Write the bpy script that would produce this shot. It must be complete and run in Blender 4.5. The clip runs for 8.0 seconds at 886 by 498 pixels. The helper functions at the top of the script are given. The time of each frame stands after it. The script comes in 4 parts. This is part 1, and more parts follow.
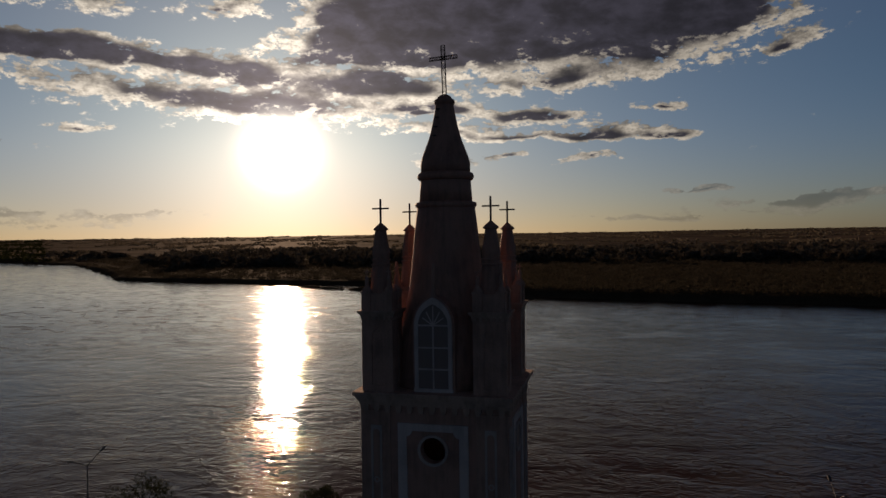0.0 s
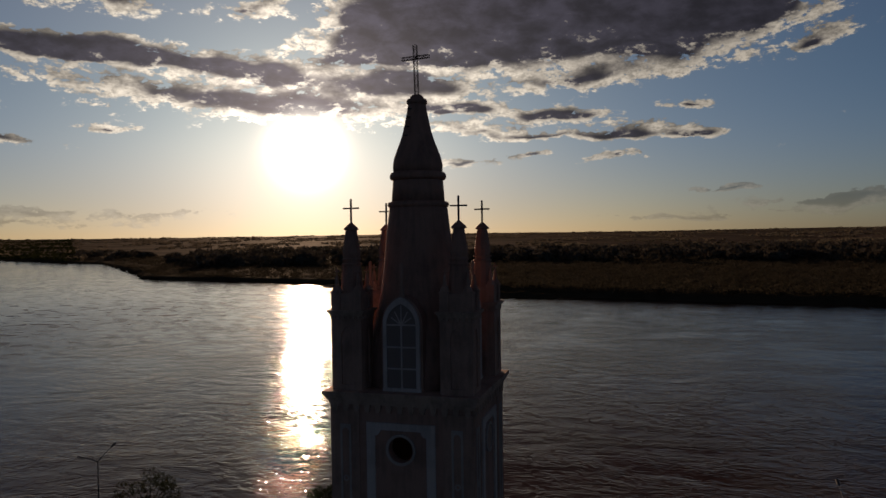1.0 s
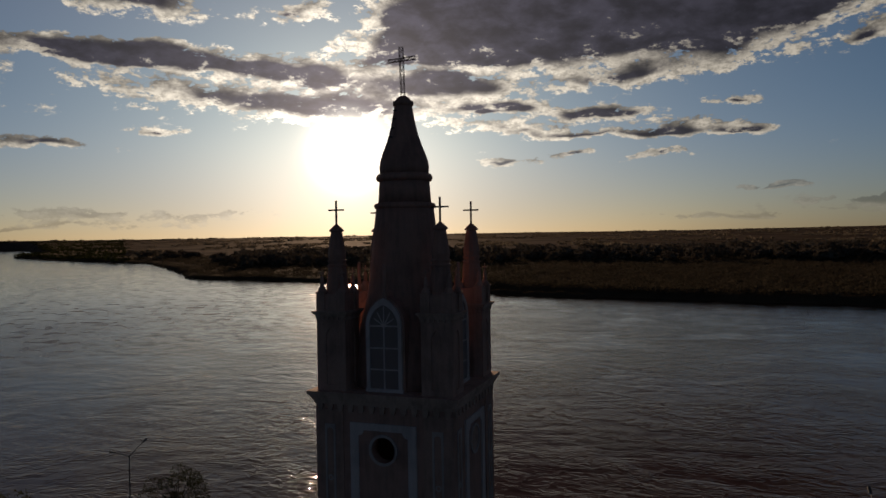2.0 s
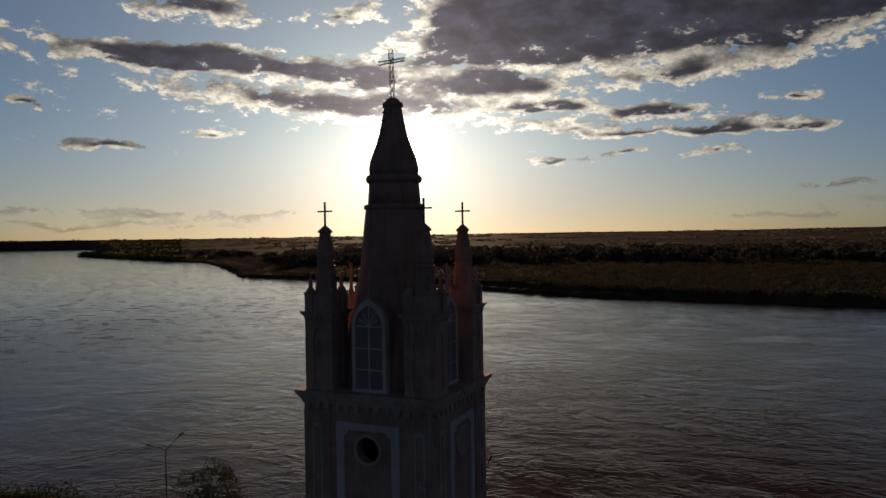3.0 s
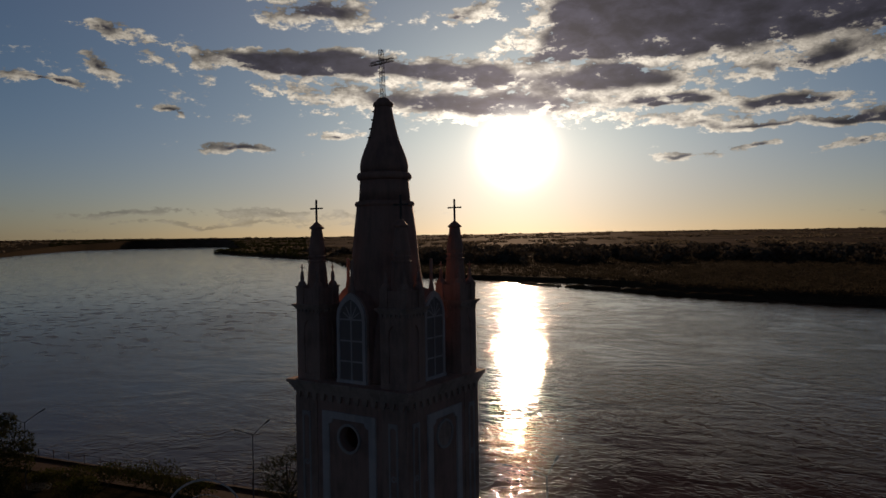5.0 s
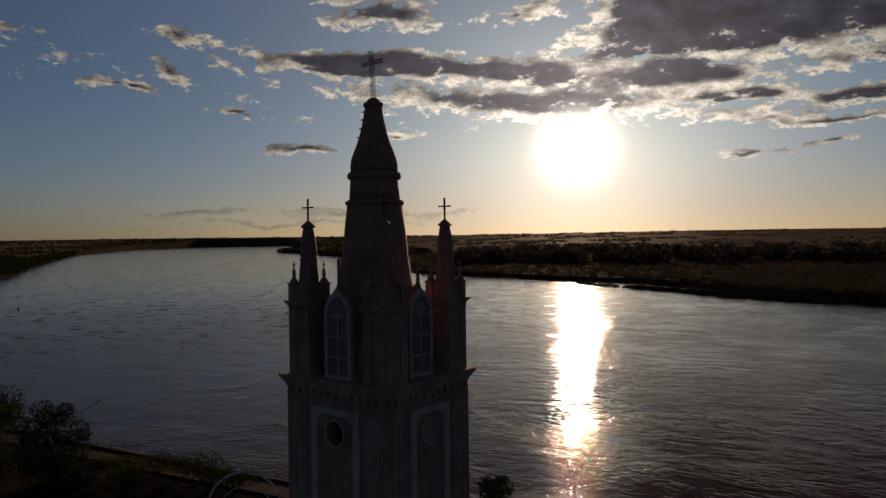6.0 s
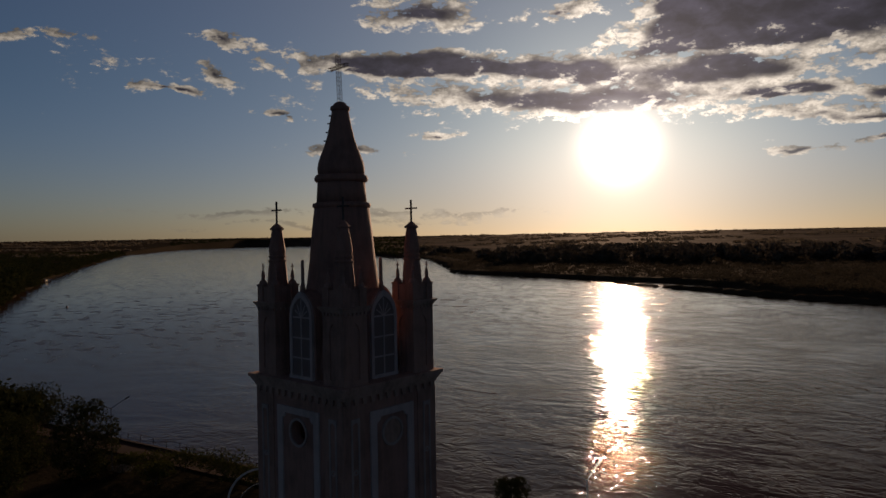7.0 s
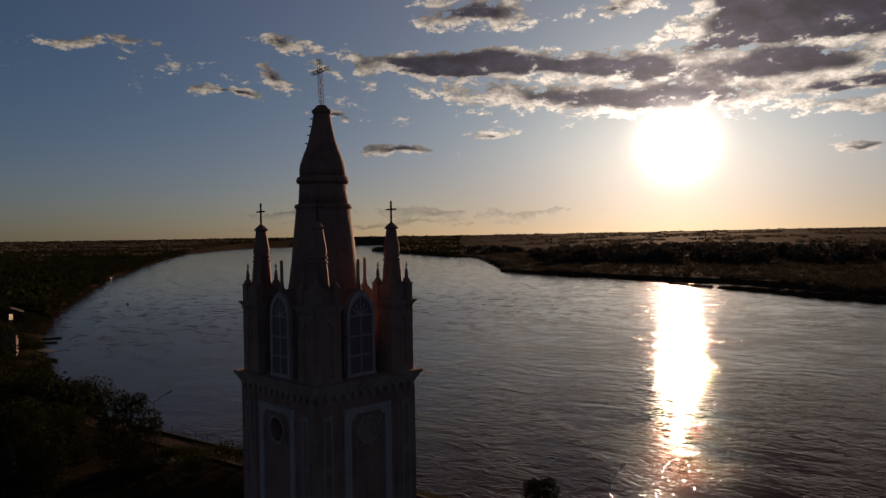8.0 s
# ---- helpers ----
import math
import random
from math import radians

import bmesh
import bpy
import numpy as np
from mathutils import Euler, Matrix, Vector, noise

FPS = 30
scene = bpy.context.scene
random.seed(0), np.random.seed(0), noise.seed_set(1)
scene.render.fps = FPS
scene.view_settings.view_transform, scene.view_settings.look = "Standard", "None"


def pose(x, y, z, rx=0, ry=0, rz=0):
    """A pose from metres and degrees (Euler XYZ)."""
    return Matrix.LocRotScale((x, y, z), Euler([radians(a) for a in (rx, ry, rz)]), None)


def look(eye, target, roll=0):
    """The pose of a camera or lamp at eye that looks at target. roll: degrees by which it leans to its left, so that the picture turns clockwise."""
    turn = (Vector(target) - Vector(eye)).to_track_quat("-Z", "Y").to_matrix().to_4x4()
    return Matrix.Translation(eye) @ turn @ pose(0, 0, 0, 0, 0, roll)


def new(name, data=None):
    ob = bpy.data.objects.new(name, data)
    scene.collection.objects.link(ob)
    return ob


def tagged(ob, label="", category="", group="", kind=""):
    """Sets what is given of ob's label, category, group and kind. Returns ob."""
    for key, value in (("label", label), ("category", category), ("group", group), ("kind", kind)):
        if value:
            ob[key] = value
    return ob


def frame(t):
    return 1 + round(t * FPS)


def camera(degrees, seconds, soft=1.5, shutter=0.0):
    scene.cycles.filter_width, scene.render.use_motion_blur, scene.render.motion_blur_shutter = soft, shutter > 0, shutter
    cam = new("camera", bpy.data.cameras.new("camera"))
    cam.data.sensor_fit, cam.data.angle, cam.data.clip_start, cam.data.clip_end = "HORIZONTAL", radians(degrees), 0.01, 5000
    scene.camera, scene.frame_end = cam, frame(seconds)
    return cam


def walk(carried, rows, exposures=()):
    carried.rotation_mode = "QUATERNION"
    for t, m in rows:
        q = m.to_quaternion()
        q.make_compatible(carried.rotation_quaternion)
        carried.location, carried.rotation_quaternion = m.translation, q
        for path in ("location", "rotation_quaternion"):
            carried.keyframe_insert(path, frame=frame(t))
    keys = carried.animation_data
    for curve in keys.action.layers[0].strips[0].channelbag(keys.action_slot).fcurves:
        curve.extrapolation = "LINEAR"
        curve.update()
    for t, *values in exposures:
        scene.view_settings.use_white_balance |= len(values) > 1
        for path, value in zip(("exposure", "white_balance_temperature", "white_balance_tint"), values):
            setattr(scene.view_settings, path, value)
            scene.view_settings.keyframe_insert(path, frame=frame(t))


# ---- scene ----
cam = camera(64.0, 8.0, soft=1.5)
PATH = [
    (0, (5.169, -20.58, 25.12), (4.672, -18.643, 25.091), -0.8),
    (0.5, (5.905, -20.389, 25.104), (5.38, -18.459, 25.075), -0.9),
    (1, (6.647, -20.184, 25.109), (6.086, -18.264, 25.079), -0.8),
    (1.5, (7.419, -19.948, 25.118), (6.81, -18.043, 25.088), -0.9),
    (3, (9.892, -19.02, 25.144), (9.091, -17.188, 25.116), -0.9),
    (3.5, (10.760, -18.622, 25.13), (9.909, -16.812, 25.102), -0.9),
    (4, (11.660, -18.264, 25.121), (10.738, -16.490, 25.093), -0.9),
    (4.5, (12.566, -17.876, 25.074), (11.557, -16.149, 25.046), -0.9),
    (6, (15.331, -16.262, 24.968), (14.103, -14.683, 24.94), -0.8),
    (6.5, (16.302, -15.59, 24.978), (15.025, -14.051, 24.951), -0.9),
    (7, (17.238, -14.864, 25.0), (15.922, -13.359, 24.973), -0.9),
    (7.5, (18.174, -14.106, 25.015), (16.803, -12.649, 24.986), -0.9),
    (8, (19.046, -13.333, 25.013), (17.62, -11.931, 24.986), -0.9),
]
walk(cam, [(t, look(eye, target, roll)) for t, eye, target, roll in PATH],
     exposures=[(0.0, 0.0, 7650, 29), (1.5, 0.05, 7600, 28), (3.0, 0.25, 7420, 25), (3.5, 0.36, 7420, 25), (4.5, 0.08, 7500, 27), (6.5, -0.13, 7600, 30), (8.0, -0.10, 7700, 34)])

# ---- world, sun and exposure ----
SUN_AZ, SUN_EL = -27.1, 7.05
s_dir = Vector((math.sin(radians(SUN_AZ)) * math.cos(radians(SUN_EL)),
                math.cos(radians(SUN_AZ)) * math.cos(radians(SUN_EL)), math.sin(radians(SUN_EL))))
sun = new("sun", bpy.data.lights.new("sun", "SUN"))
sun.data.energy, sun.data.angle, sun.data.color = 2.5, radians(0.6), (1.0, 0.76, 0.50)
sun.rotation_mode = "QUATERNION"
sun.rotation_quaternion = s_dir.to_track_quat("Z", "Y")


class Nodes:
    """Small builder for node trees."""

    def __init__(self, tree):
        self.t = tree
        tree.nodes.clear()

    def add(self, kind, **props):
        n = self.t.nodes.new(kind)
        for k, v in props.items():
            setattr(n, k, v)
        return n

    def put(self, socket, v):
        if hasattr(v, "is_output"):
            self.t.links.new(v, socket)
        else:
            socket.default_value = v

    def m(self, op, a, b=0.0, c=0.0, clamp=False):
        n = self.add("ShaderNodeMath", operation=op, use_clamp=clamp)
        for i, v in enumerate((a, b, c)):
            self.put(n.inputs[i], v)
        return n.outputs[0]

    def v(self, op, a, b=(0, 0, 0), out=0):
        n = self.add("ShaderNodeVectorMath", operation=op)
        self.put(n.inputs[0], a)
        self.put(n.inputs[1], b)
        return n.outputs[out]

    def mix(self, f, a, b, mode="MIX"):
        n = self.add("ShaderNodeMix", data_type="RGBA", blend_type=mode)
        self.put(n.inputs[0], f)
        self.put(n.inputs[6], a)
        self.put(n.inputs[7], b)
        return n.outputs[2]

    def ramp(self, x, lo, hi, a=0.0, b=1.0, smooth=True):
        n = self.add("ShaderNodeMapRange", interpolation_type="SMOOTHSTEP" if smooth else "LINEAR")
        for i, v in enumerate((x, lo, hi, a, b)):
            self.put(n.inputs[i], v)
        return n.outputs[0]

    def noise(self, vec, scale, detail=4.0, rough=0.55, out=0, distort=0.0):
        n = self.add("ShaderNodeTexNoise")
        self.put(n.inputs["Vector"], vec)
        n.inputs["Scale"].default_value = scale
        n.inputs["Detail"].default_value = detail
        n.inputs["Roughness"].default_value = rough
        n.inputs["Distortion"].default_value = distort
        return n.outputs[out]

    def xyz(self, x, y, z):
        n = self.add("ShaderNodeCombineXYZ")
        for i, v in enumerate((x, y, z)):
            self.put(n.inputs[i], v)
        return n.outputs[0]


world = bpy.data.worlds.new("evening_sky")
scene.world = world
world.use_nodes = True
w = Nodes(world.node_tree)
d = w.add("ShaderNodeTexCoord").outputs["Generated"]
sep = w.add("ShaderNodeSeparateXYZ")
w.put(sep.inputs[0], d)
az = w.m("MULTIPLY", w.m("ARCTAN2", sep.outputs[0], sep.outputs[1]), 180 / math.pi)
el = w.m("MULTIPLY", w.m("ARCSINE", sep.outputs[2]), 180 / math.pi)
sky = w.add("ShaderNodeTexSky", sky_type="NISHITA", sun_disc=False, sun_elevation=radians(SUN_EL),
            sun_rotation=radians(SUN_AZ), air_density=1.0, dust_density=0.6, ozone_density=2.0)
SKY = 0.034
tint = w.mix(w.ramp(el, 0.0, 14.0), (0.66, 0.97, 1.62, 1), (0.375, 0.89, 1.36, 1))
clear = w.v("MULTIPLY", w.v("MULTIPLY", sky.outputs[0], (SKY, SKY, SKY)), tint)
# bright air round the sun
away = w.m("MULTIPLY", w.m("ARCCOSINE", w.m("MINIMUM", w.v("DOT_PRODUCT", d, tuple(s_dir), out=1), 1.0)), 180 / math.pi)
# low under the sun the thick evening air dims it
dim = w.m("MULTIPLY", w.ramp(away, 9.0, 28.0, 0.46, 0.0), w.ramp(el, 0.0, 8.0, 1.0, 0.0))
clear = w.v("MULTIPLY", clear, w.v("SUBTRACT", (1, 1, 1), w.v("MULTIPLY", w.xyz(dim, dim, dim), (1.0, 0.90, 0.55))))
core = w.m("MULTIPLY", w.m("EXPONENT", w.m("MULTIPLY", w.m("POWER", w.m("DIVIDE", away, 1.95), 2.0), -1.0)), 4.0)
halo = w.m("MULTIPLY", w.m("EXPONENT", w.m("DIVIDE", away, -4.5)), 0.50)
haze = w.m("MULTIPLY", w.m("EXPONENT", w.m("DIVIDE", away, -18.0)), 0.26)
glow = w.v("ADD", w.v("MULTIPLY", w.xyz(core, core, core), (1.0, 0.93, 0.78)),
           w.v("ADD", w.v("MULTIPLY", w.xyz(halo, halo, halo), (1.0, 0.93, 0.79)),
               w.v("MULTIPLY", w.xyz(haze, haze, haze), (1.0, 0.93, 0.80))))

# clouds: soft banks broken up by noise, in degrees of bearing and height
flat = w.xyz(az, el, 0.0)
stretch = w.v("MULTIPLY", flat, (0.085, 0.17, 1.0))
warp = w.noise(stretch, 2.2, 3.0, 0.5, out=1)
wob = w.v("ADD", flat, w.v("MULTIPLY", w.v("SUBTRACT", warp, (0.5, 0.5, 0.5)), (7.0, 2.2, 0.0)))
banks = lean = 0.0


def bank(az0, el0, wide, tall, tilt=0.0, amount=1.0):
    """One bank of cloud: its middle, half sizes and tilt in degrees."""
    global banks, lean
    mp = w.add("ShaderNodeMapping", vector_type="TEXTURE")
    w.put(mp.inputs[0], wob)
    mp.inputs[1].default_value = (az0, el0, 0)
    mp.inputs[2].default_value = (0, 0, radians(tilt))
    mp.inputs[3].default_value = (wide * 1.5, tall * 1.5, 1)
    g = w.add("ShaderNodeTexGradient", gradient_type="QUADRATIC_SPHERE")
    w.put(g.inputs[0], mp.outputs[0])
    banks = w.m("MULTIPLY_ADD", g.outputs[1], amount, banks)
    # how far above the bank's middle: the sun lights the undersides
    up = w.add("ShaderNodeSeparateXYZ")
    w.put(up.inputs[0], mp.outputs[0])
    lean = w.m("MULTIPLY_ADD", w.m("MULTIPLY", up.outputs[1], g.outputs[1]), amount, lean)


bank(-7, 17.4, 17, 4.4, -3, 2.1)
bank(-6, 16.9, 16, 2.9, 1, 1.3)
# unseen upper part of the mass, added to darken the water's reflection
bank(-8, 26, 26, 8, 0, 1.4)
bank(-20, 14.7, 12, 1.8, 6, 1.2)
bank(5, 15.4, 8, 2.6, 8, 1.2)
bank(-34, 13.1, 12, 1.1, -6, 1.2)
bank(-46, 13.9, 9.5, 1.2, -2, 1.4)
bank(-38, 11.2, 13, 1.3, -5, 0.48)
bank(-42, 17.6, 7, 1.6, -3, 0.95)
bank(-31, 17.2, 4, 1.0, 8, 0.8)
bank(-19.3, 12.2, 5.5, 0.85, -2, 1.35)
bank(-14.9, 10.3, 4.8, 0.7, -2, 1.35)
bank(-6.8, 9.7, 4.4, 0.7, 0, 1.35)
bank(-1.8, 8.4, 4.2, 1.0, -3, 0.95)
bank(3.6, 7.9, 3.0, 0.6, -3, 0.9)
bank(-8, 8.2, 12, 0.45, -1, 0.65)
bank(-2.3, 6.1, 3.4, 0.45, 0, 0.95)
bank(-14, 8.8, 9, 0.8, -3, 0.6)
bank(-6, 12.3, 9, 1.0, 2, 0.7)
bank(-27, 10.6, 11, 1.3, 0, 0.75)
bank(-49, 7.2, 5.5, 0.55, -3, 0.95)
bank(-41, 8.4, 3.2, 0.45, -6, 0.85)
bank(-14.5, 6.3, 4.5, 0.5, 0, 0.9)
bank(-9, 6.6, 3, 0.4, 6, 0.9)
bank(-57, 2.3, 9, 0.5, 0, 0.85)
bank(-51, 1.4, 16, 0.30, 0, 0.8)
bank(-46.5, 2.0, 5, 0.5, 0, 0.9)
bank(-38, 2.0, 7, 0.5, 0, 0.6)
bank(13, 2.4, 9, 0.7, 3, 1.0)
bank(2, 1.5, 12, 0.3, 0, 0.7)
bank(5, 3.4, 4, 0.4, 0, 0.8)
bank(-58.5, 15.3, 3.6, 0.6, -6, 0.75)
bank(-59, 13.0, 2, 0.8, -30, 0.65)
bank(-72, 14.3, 7, 0.6, 4, 0.5)
bank(-62, 11.4, 2.5, 0.5, 0, 0.8)
bank(11.5, 13.6, 3.5, 1.0, 14, 0.9)
bank(2.5, 9.6, 2.6, 0.4, 0, 0.8)
bank(-53, 9.9, 3, 0.4, -8, 0.7)
bank(-19.5, 16.6, 7, 3.0, 0, 1.5)
bank(-15, 13.7, 6, 1.2, 0, 0.8)
# out-of-view cloud deck overhead, added to darken the near water and the tower
high = w.m("MULTIPLY", w.ramp(el, 18.5, 25.0), 1.9)
banks = w.m("ADD", banks, high)
bank(-28, 11.2, 38, 3.2, 0, 0.36)
bank(-66, 13.0, 20, 4.0, 0, 0.15)
banks = w.m("MINIMUM", banks, w.ramp(el, 12.0, 16.5, 0.80, 1.25))
lean = w.m("MINIMUM", w.m("MAXIMUM", lean, -0.5), 0.5)
puff = w.noise(w.v("ADD", stretch, (3.1, 0.4, 0.0)), 4.2, 6.0, 0.55, distort=0.25)
fine = w.noise(stretch, 15.0, 6.0, 0.6)
lower = w.noise(w.v("ADD", stretch, (3.1, 0.28, 0.0)), 4.2, 6.0, 0.55, distort=0.25)
lit = w.m("MULTIPLY", w.m("SUBTRACT", puff, lower), 3.0)
tuft = w.noise(w.v("MULTIPLY", flat, (0.085, 0.13, 1.0)), 42.0, 5.0, 0.62)
body = w.m("ADD", w.m("MULTIPLY", w.m("SUBTRACT", puff, 0.5), 3.1), w.m("MULTIPLY", w.m("SUBTRACT", fine, 0.5), 1.9))
body = w.m("ADD", body, w.m("MULTIPLY", w.m("SUBTRACT", tuft, 0.5), 0.55))
thick = w.m("SUBTRACT", w.m("ADD", w.m("MULTIPLY", banks, 1.25), w.m("MULTIPLY", body, w.ramp(banks, 0.0, 0.5, 0.35, 1.0))), 0.36)
cover = w.ramp(thick, -0.08, 0.22)
deep = w.ramp(w.m("ADD", w.m("SUBTRACT", thick, lit), w.m("MULTIPLY", lean, 0.5)), 0.0, 0.46)
deep = w.m("MULTIPLY", deep, w.ramp(banks, 0.40, 0.80, 0.10, 1.0))
near_sun = w.m("EXPONENT", w.m("DIVIDE", away, -13.0))
rim_v = w.m("MULTIPLY", w.m("MULTIPLY_ADD", w.m("POWER", near_sun, 1.4), 1.65, 0.27), w.m("MULTIPLY", w.ramp(w.m("MULTIPLY_ADD", tuft, 0.6, fine), 0.6, 1.0, 0.6, 1.3), w.ramp(el, 2.0, 8.0, 0.5, 1.0)))
rim_v = w.m("MULTIPLY", rim_v, w.ramp(w.m("SUBTRACT", w.m("MULTIPLY", lit, 0.4), lean), -0.25, 0.18, 0.30, 1.15))
# the added overhead deck gets dimmer rims, so water reflects less
rim_v = w.m("MULTIPLY", rim_v, w.ramp(el, 19.0, 40.0, 1.0, 0.65))
rim = w.v("MULTIPLY", w.xyz(rim_v, rim_v, rim_v), (0.90, 0.97, 0.84))
grey_v = w.m("MULTIPLY", w.m("MULTIPLY_ADD", near_sun, 0.060, 0.0115), w.ramp(w.m("ADD", w.m("MULTIPLY", fine, 0.22), lower), 0.38, 0.80, 1.9, 0.55))
grey = w.v("MULTIPLY", w.xyz(grey_v, grey_v, grey_v), (0.82, 0.94, 1.42))
air = w.v("MULTIPLY", w.v("ADD", w.v("MULTIPLY", w.xyz(halo, halo, halo), (2.4, 2.4, 2.4)), w.v("MULTIPLY", w.xyz(haze, haze, haze), (0.55, 0.55, 0.55))), (0.29, 0.275, 0.25))
cloud = w.v("ADD", w.mix(deep, rim, grey), air)
veil = w.m("MULTIPLY", cover, w.ramp(el, 0.6, 8.0, 0.34, 0.96))
veil = w.m("MULTIPLY", veil, w.ramp(away, 1.2, 4.2))
total = w.mix(veil, w.v("ADD", clear, glow), cloud)
bg = w.add("ShaderNodeBackground")
w.put(bg.inputs[0], total)
bg.inputs[1].default_value = 1.0
w.t.links.new(bg.outputs[0], w.add("ShaderNodeOutputWorld").inputs[0])


# ---- materials ----
def material(name, build):
    mat = bpy.data.materials.new(name)
    mat.use_nodes = True
    n = Nodes(mat.node_tree)
    p = n.add("ShaderNodeBsdfPrincipled")
    n.t.links.new(p.outputs[0], n.add("ShaderNodeOutputMaterial").inputs[0])
    n.pos = n.add("ShaderNodeTexCoord").outputs["Object"]
    n.rnd = n.add("ShaderNodeObjectInfo").outputs["Random"]
    build(n, p)
    return mat


def bump(n, p, height, strength, distance):
    b = n.add("ShaderNodeBump")
    b.inputs["Strength"].default_value = strength
    b.inputs["Distance"].default_value = distance
    n.put(b.inputs["Height"], height)
    n.put(p.inputs["Normal"], b.outputs[0])


def plaster(name, base, stain, rough=0.85, grain=0.004, amount=0.7):
    """Weathered painted render: blotches, runs of dirt and a fine grain."""
    def build(n, p):
        big = n.noise(n.pos, 1.3, 5, 0.6)
        runs = n.noise(n.v("MULTIPLY", n.pos, (7.0, 7.0, 0.7)), 1.0, 4, 0.6)
        f = n.m("MULTIPLY", n.ramp(n.m("ADD", big, n.m("MULTIPLY", runs, 0.8)), 0.75, 1.2), amount)
        c = n.mix(f, (*base, 1), (*stain, 1))
        speck = n.ramp(n.noise(n.pos, 38.0, 3, 0.6), 0.3, 0.7, 0.86, 1.08)
        n.put(p.inputs["Base Color"], n.mix(1.0, c, n.xyz(speck, speck, speck), "MULTIPLY"))
        p.inputs["Roughness"].default_value = rough
        p.inputs["Specular IOR Level"].default_value = 0.25
        bump(n, p, n.m("ADD", n.noise(n.pos, 60.0, 4, 0.6), n.m("MULTIPLY", big, 2.0)), 0.5, grain)
    return material(name, build)


M_WALL = plaster("ochre_wall_paint", (0.42, 0.238, 0.200), (0.20, 0.116, 0.100))
M_PIER = plaster("pink_pier_paint", (0.43, 0.258, 0.215), (0.205, 0.126, 0.108))
M_TRIM = plaster("pale_trim_paint", (0.56, 0.475, 0.475), (0.33, 0.275, 0.275), amount=0.6)
M_PANEL = plaster("grey_panel_paint", (0.46, 0.38, 0.37), (0.27, 0.215, 0.21), amount=0.65)
M_MOULD = plaster("cream_moulding_paint", (0.46, 0.305, 0.255), (0.215, 0.14, 0.118))
M_SPIRE = plaster("red_brown_spire_paint", (0.39, 0.212, 0.172), (0.185, 0.108, 0.094), 0.75, 0.008)


def dark_metal(n, p):
    c = n.mix(n.ramp(n.noise(n.pos, 20.0, 4), 0.4, 0.7), (0.05, 0.05, 0.055, 1), (0.13, 0.07, 0.045, 1))
    n.put(p.inputs["Base Color"], c)
    p.inputs["Metallic"].default_value = 0.6
    p.inputs["Roughness"].default_value = 0.55


M_IRON = material("rusty_dark_iron", dark_metal)


def galvanised(n, p):
    c = n.ramp(n.noise(n.pos, 9.0, 4), 0.3, 0.7, 0.05, 0.10)
    n.put(p.inputs["Base Color"], n.xyz(c, c, c))
    p.inputs["Metallic"].default_value = 0.1
    p.inputs["Roughness"].default_value = 0.7


M_STEEL = material("galvanised_steel", galvanised)


def white_tube(n, p):
    c = n.ramp(n.noise(n.pos, 4.0, 4), 0.3, 0.7, 0.5, 0.68)
    n.put(p.inputs["Base Color"], n.xyz(c, c, c))
    p.inputs["Roughness"].default_value = 0.5


M_WHITE = material("white_gloss_paint", white_tube)


def glass(n, p):
    p.inputs["Base Color"].default_value = (0.22, 0.165, 0.16, 1)
    n.put(p.inputs["Roughness"], n.ramp(n.noise(n.pos, 5.0, 3), 0.3, 0.7, 0.3, 0.55))
    p.inputs["IOR"].default_value = 1.35
    bump(n, p, n.noise(n.pos, 3.0, 2), 0.2, 0.01)


M_GLASS = material("dusty_window_glass", glass)


def leaf(name, a, b, thin=0.13):
    def build(n, p):
        g = n.add("ShaderNodeNewGeometry").outputs["Random Per Island"]
        n.put(p.inputs["Base Color"], n.mix(g, (*a, 1), (*b, 1)))
        p.inputs["Roughness"].default_value = 0.6
        p.inputs["Specular IOR Level"].default_value = 0.0
        tr = n.add("ShaderNodeBsdfTranslucent")
        n.put(tr.inputs[0], n.mix(g, (*[v * 1.3 for v in a], 1), (*[v * 1.3 for v in b], 1)))
        ms = n.add("ShaderNodeMixShader")
        ms.inputs[0].default_value = thin
        n.t.links.new(p.outputs[0], ms.inputs[1])
        n.t.links.new(tr.outputs[0], ms.inputs[2])
        n.t.links.new(ms.outputs[0], n.t.nodes["Material Output"].inputs[0])
    return material(name, build)


M_LEAF = leaf("broad_green_leaves", (0.026, 0.033, 0.013), (0.052, 0.055, 0.023))
M_BUSH = leaf("yellow_green_leaves", (0.04, 0.05, 0.014), (0.08, 0.08, 0.026))
M_WOOD = leaf("dry_far_foliage", (0.034, 0.032, 0.024), (0.062, 0.053, 0.040), 0.30)
# leaves of the farthest woods: haze put in as paler, more translucent colour
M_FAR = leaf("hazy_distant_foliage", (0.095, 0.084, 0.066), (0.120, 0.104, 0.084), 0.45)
# belt crowns lightened above the near leaves, haze mixed into their colour
M_BELT = leaf("haze_paled_crowns", (0.090, 0.080, 0.066), (0.120, 0.104, 0.086), 0.16)


def bark(n, p):
    f = n.noise(n.v("MULTIPLY", n.pos, (9, 9, 2)), 1.0, 5)
    n.put(p.inputs["Base Color"], n.mix(f, (0.06, 0.045, 0.035, 1), (0.16, 0.12, 0.09, 1)))
    p.inputs["Roughness"].default_value = 0.9
    bump(n, p, f, 0.8, 0.03)


M_BARK = material("grey_brown_bark", bark)


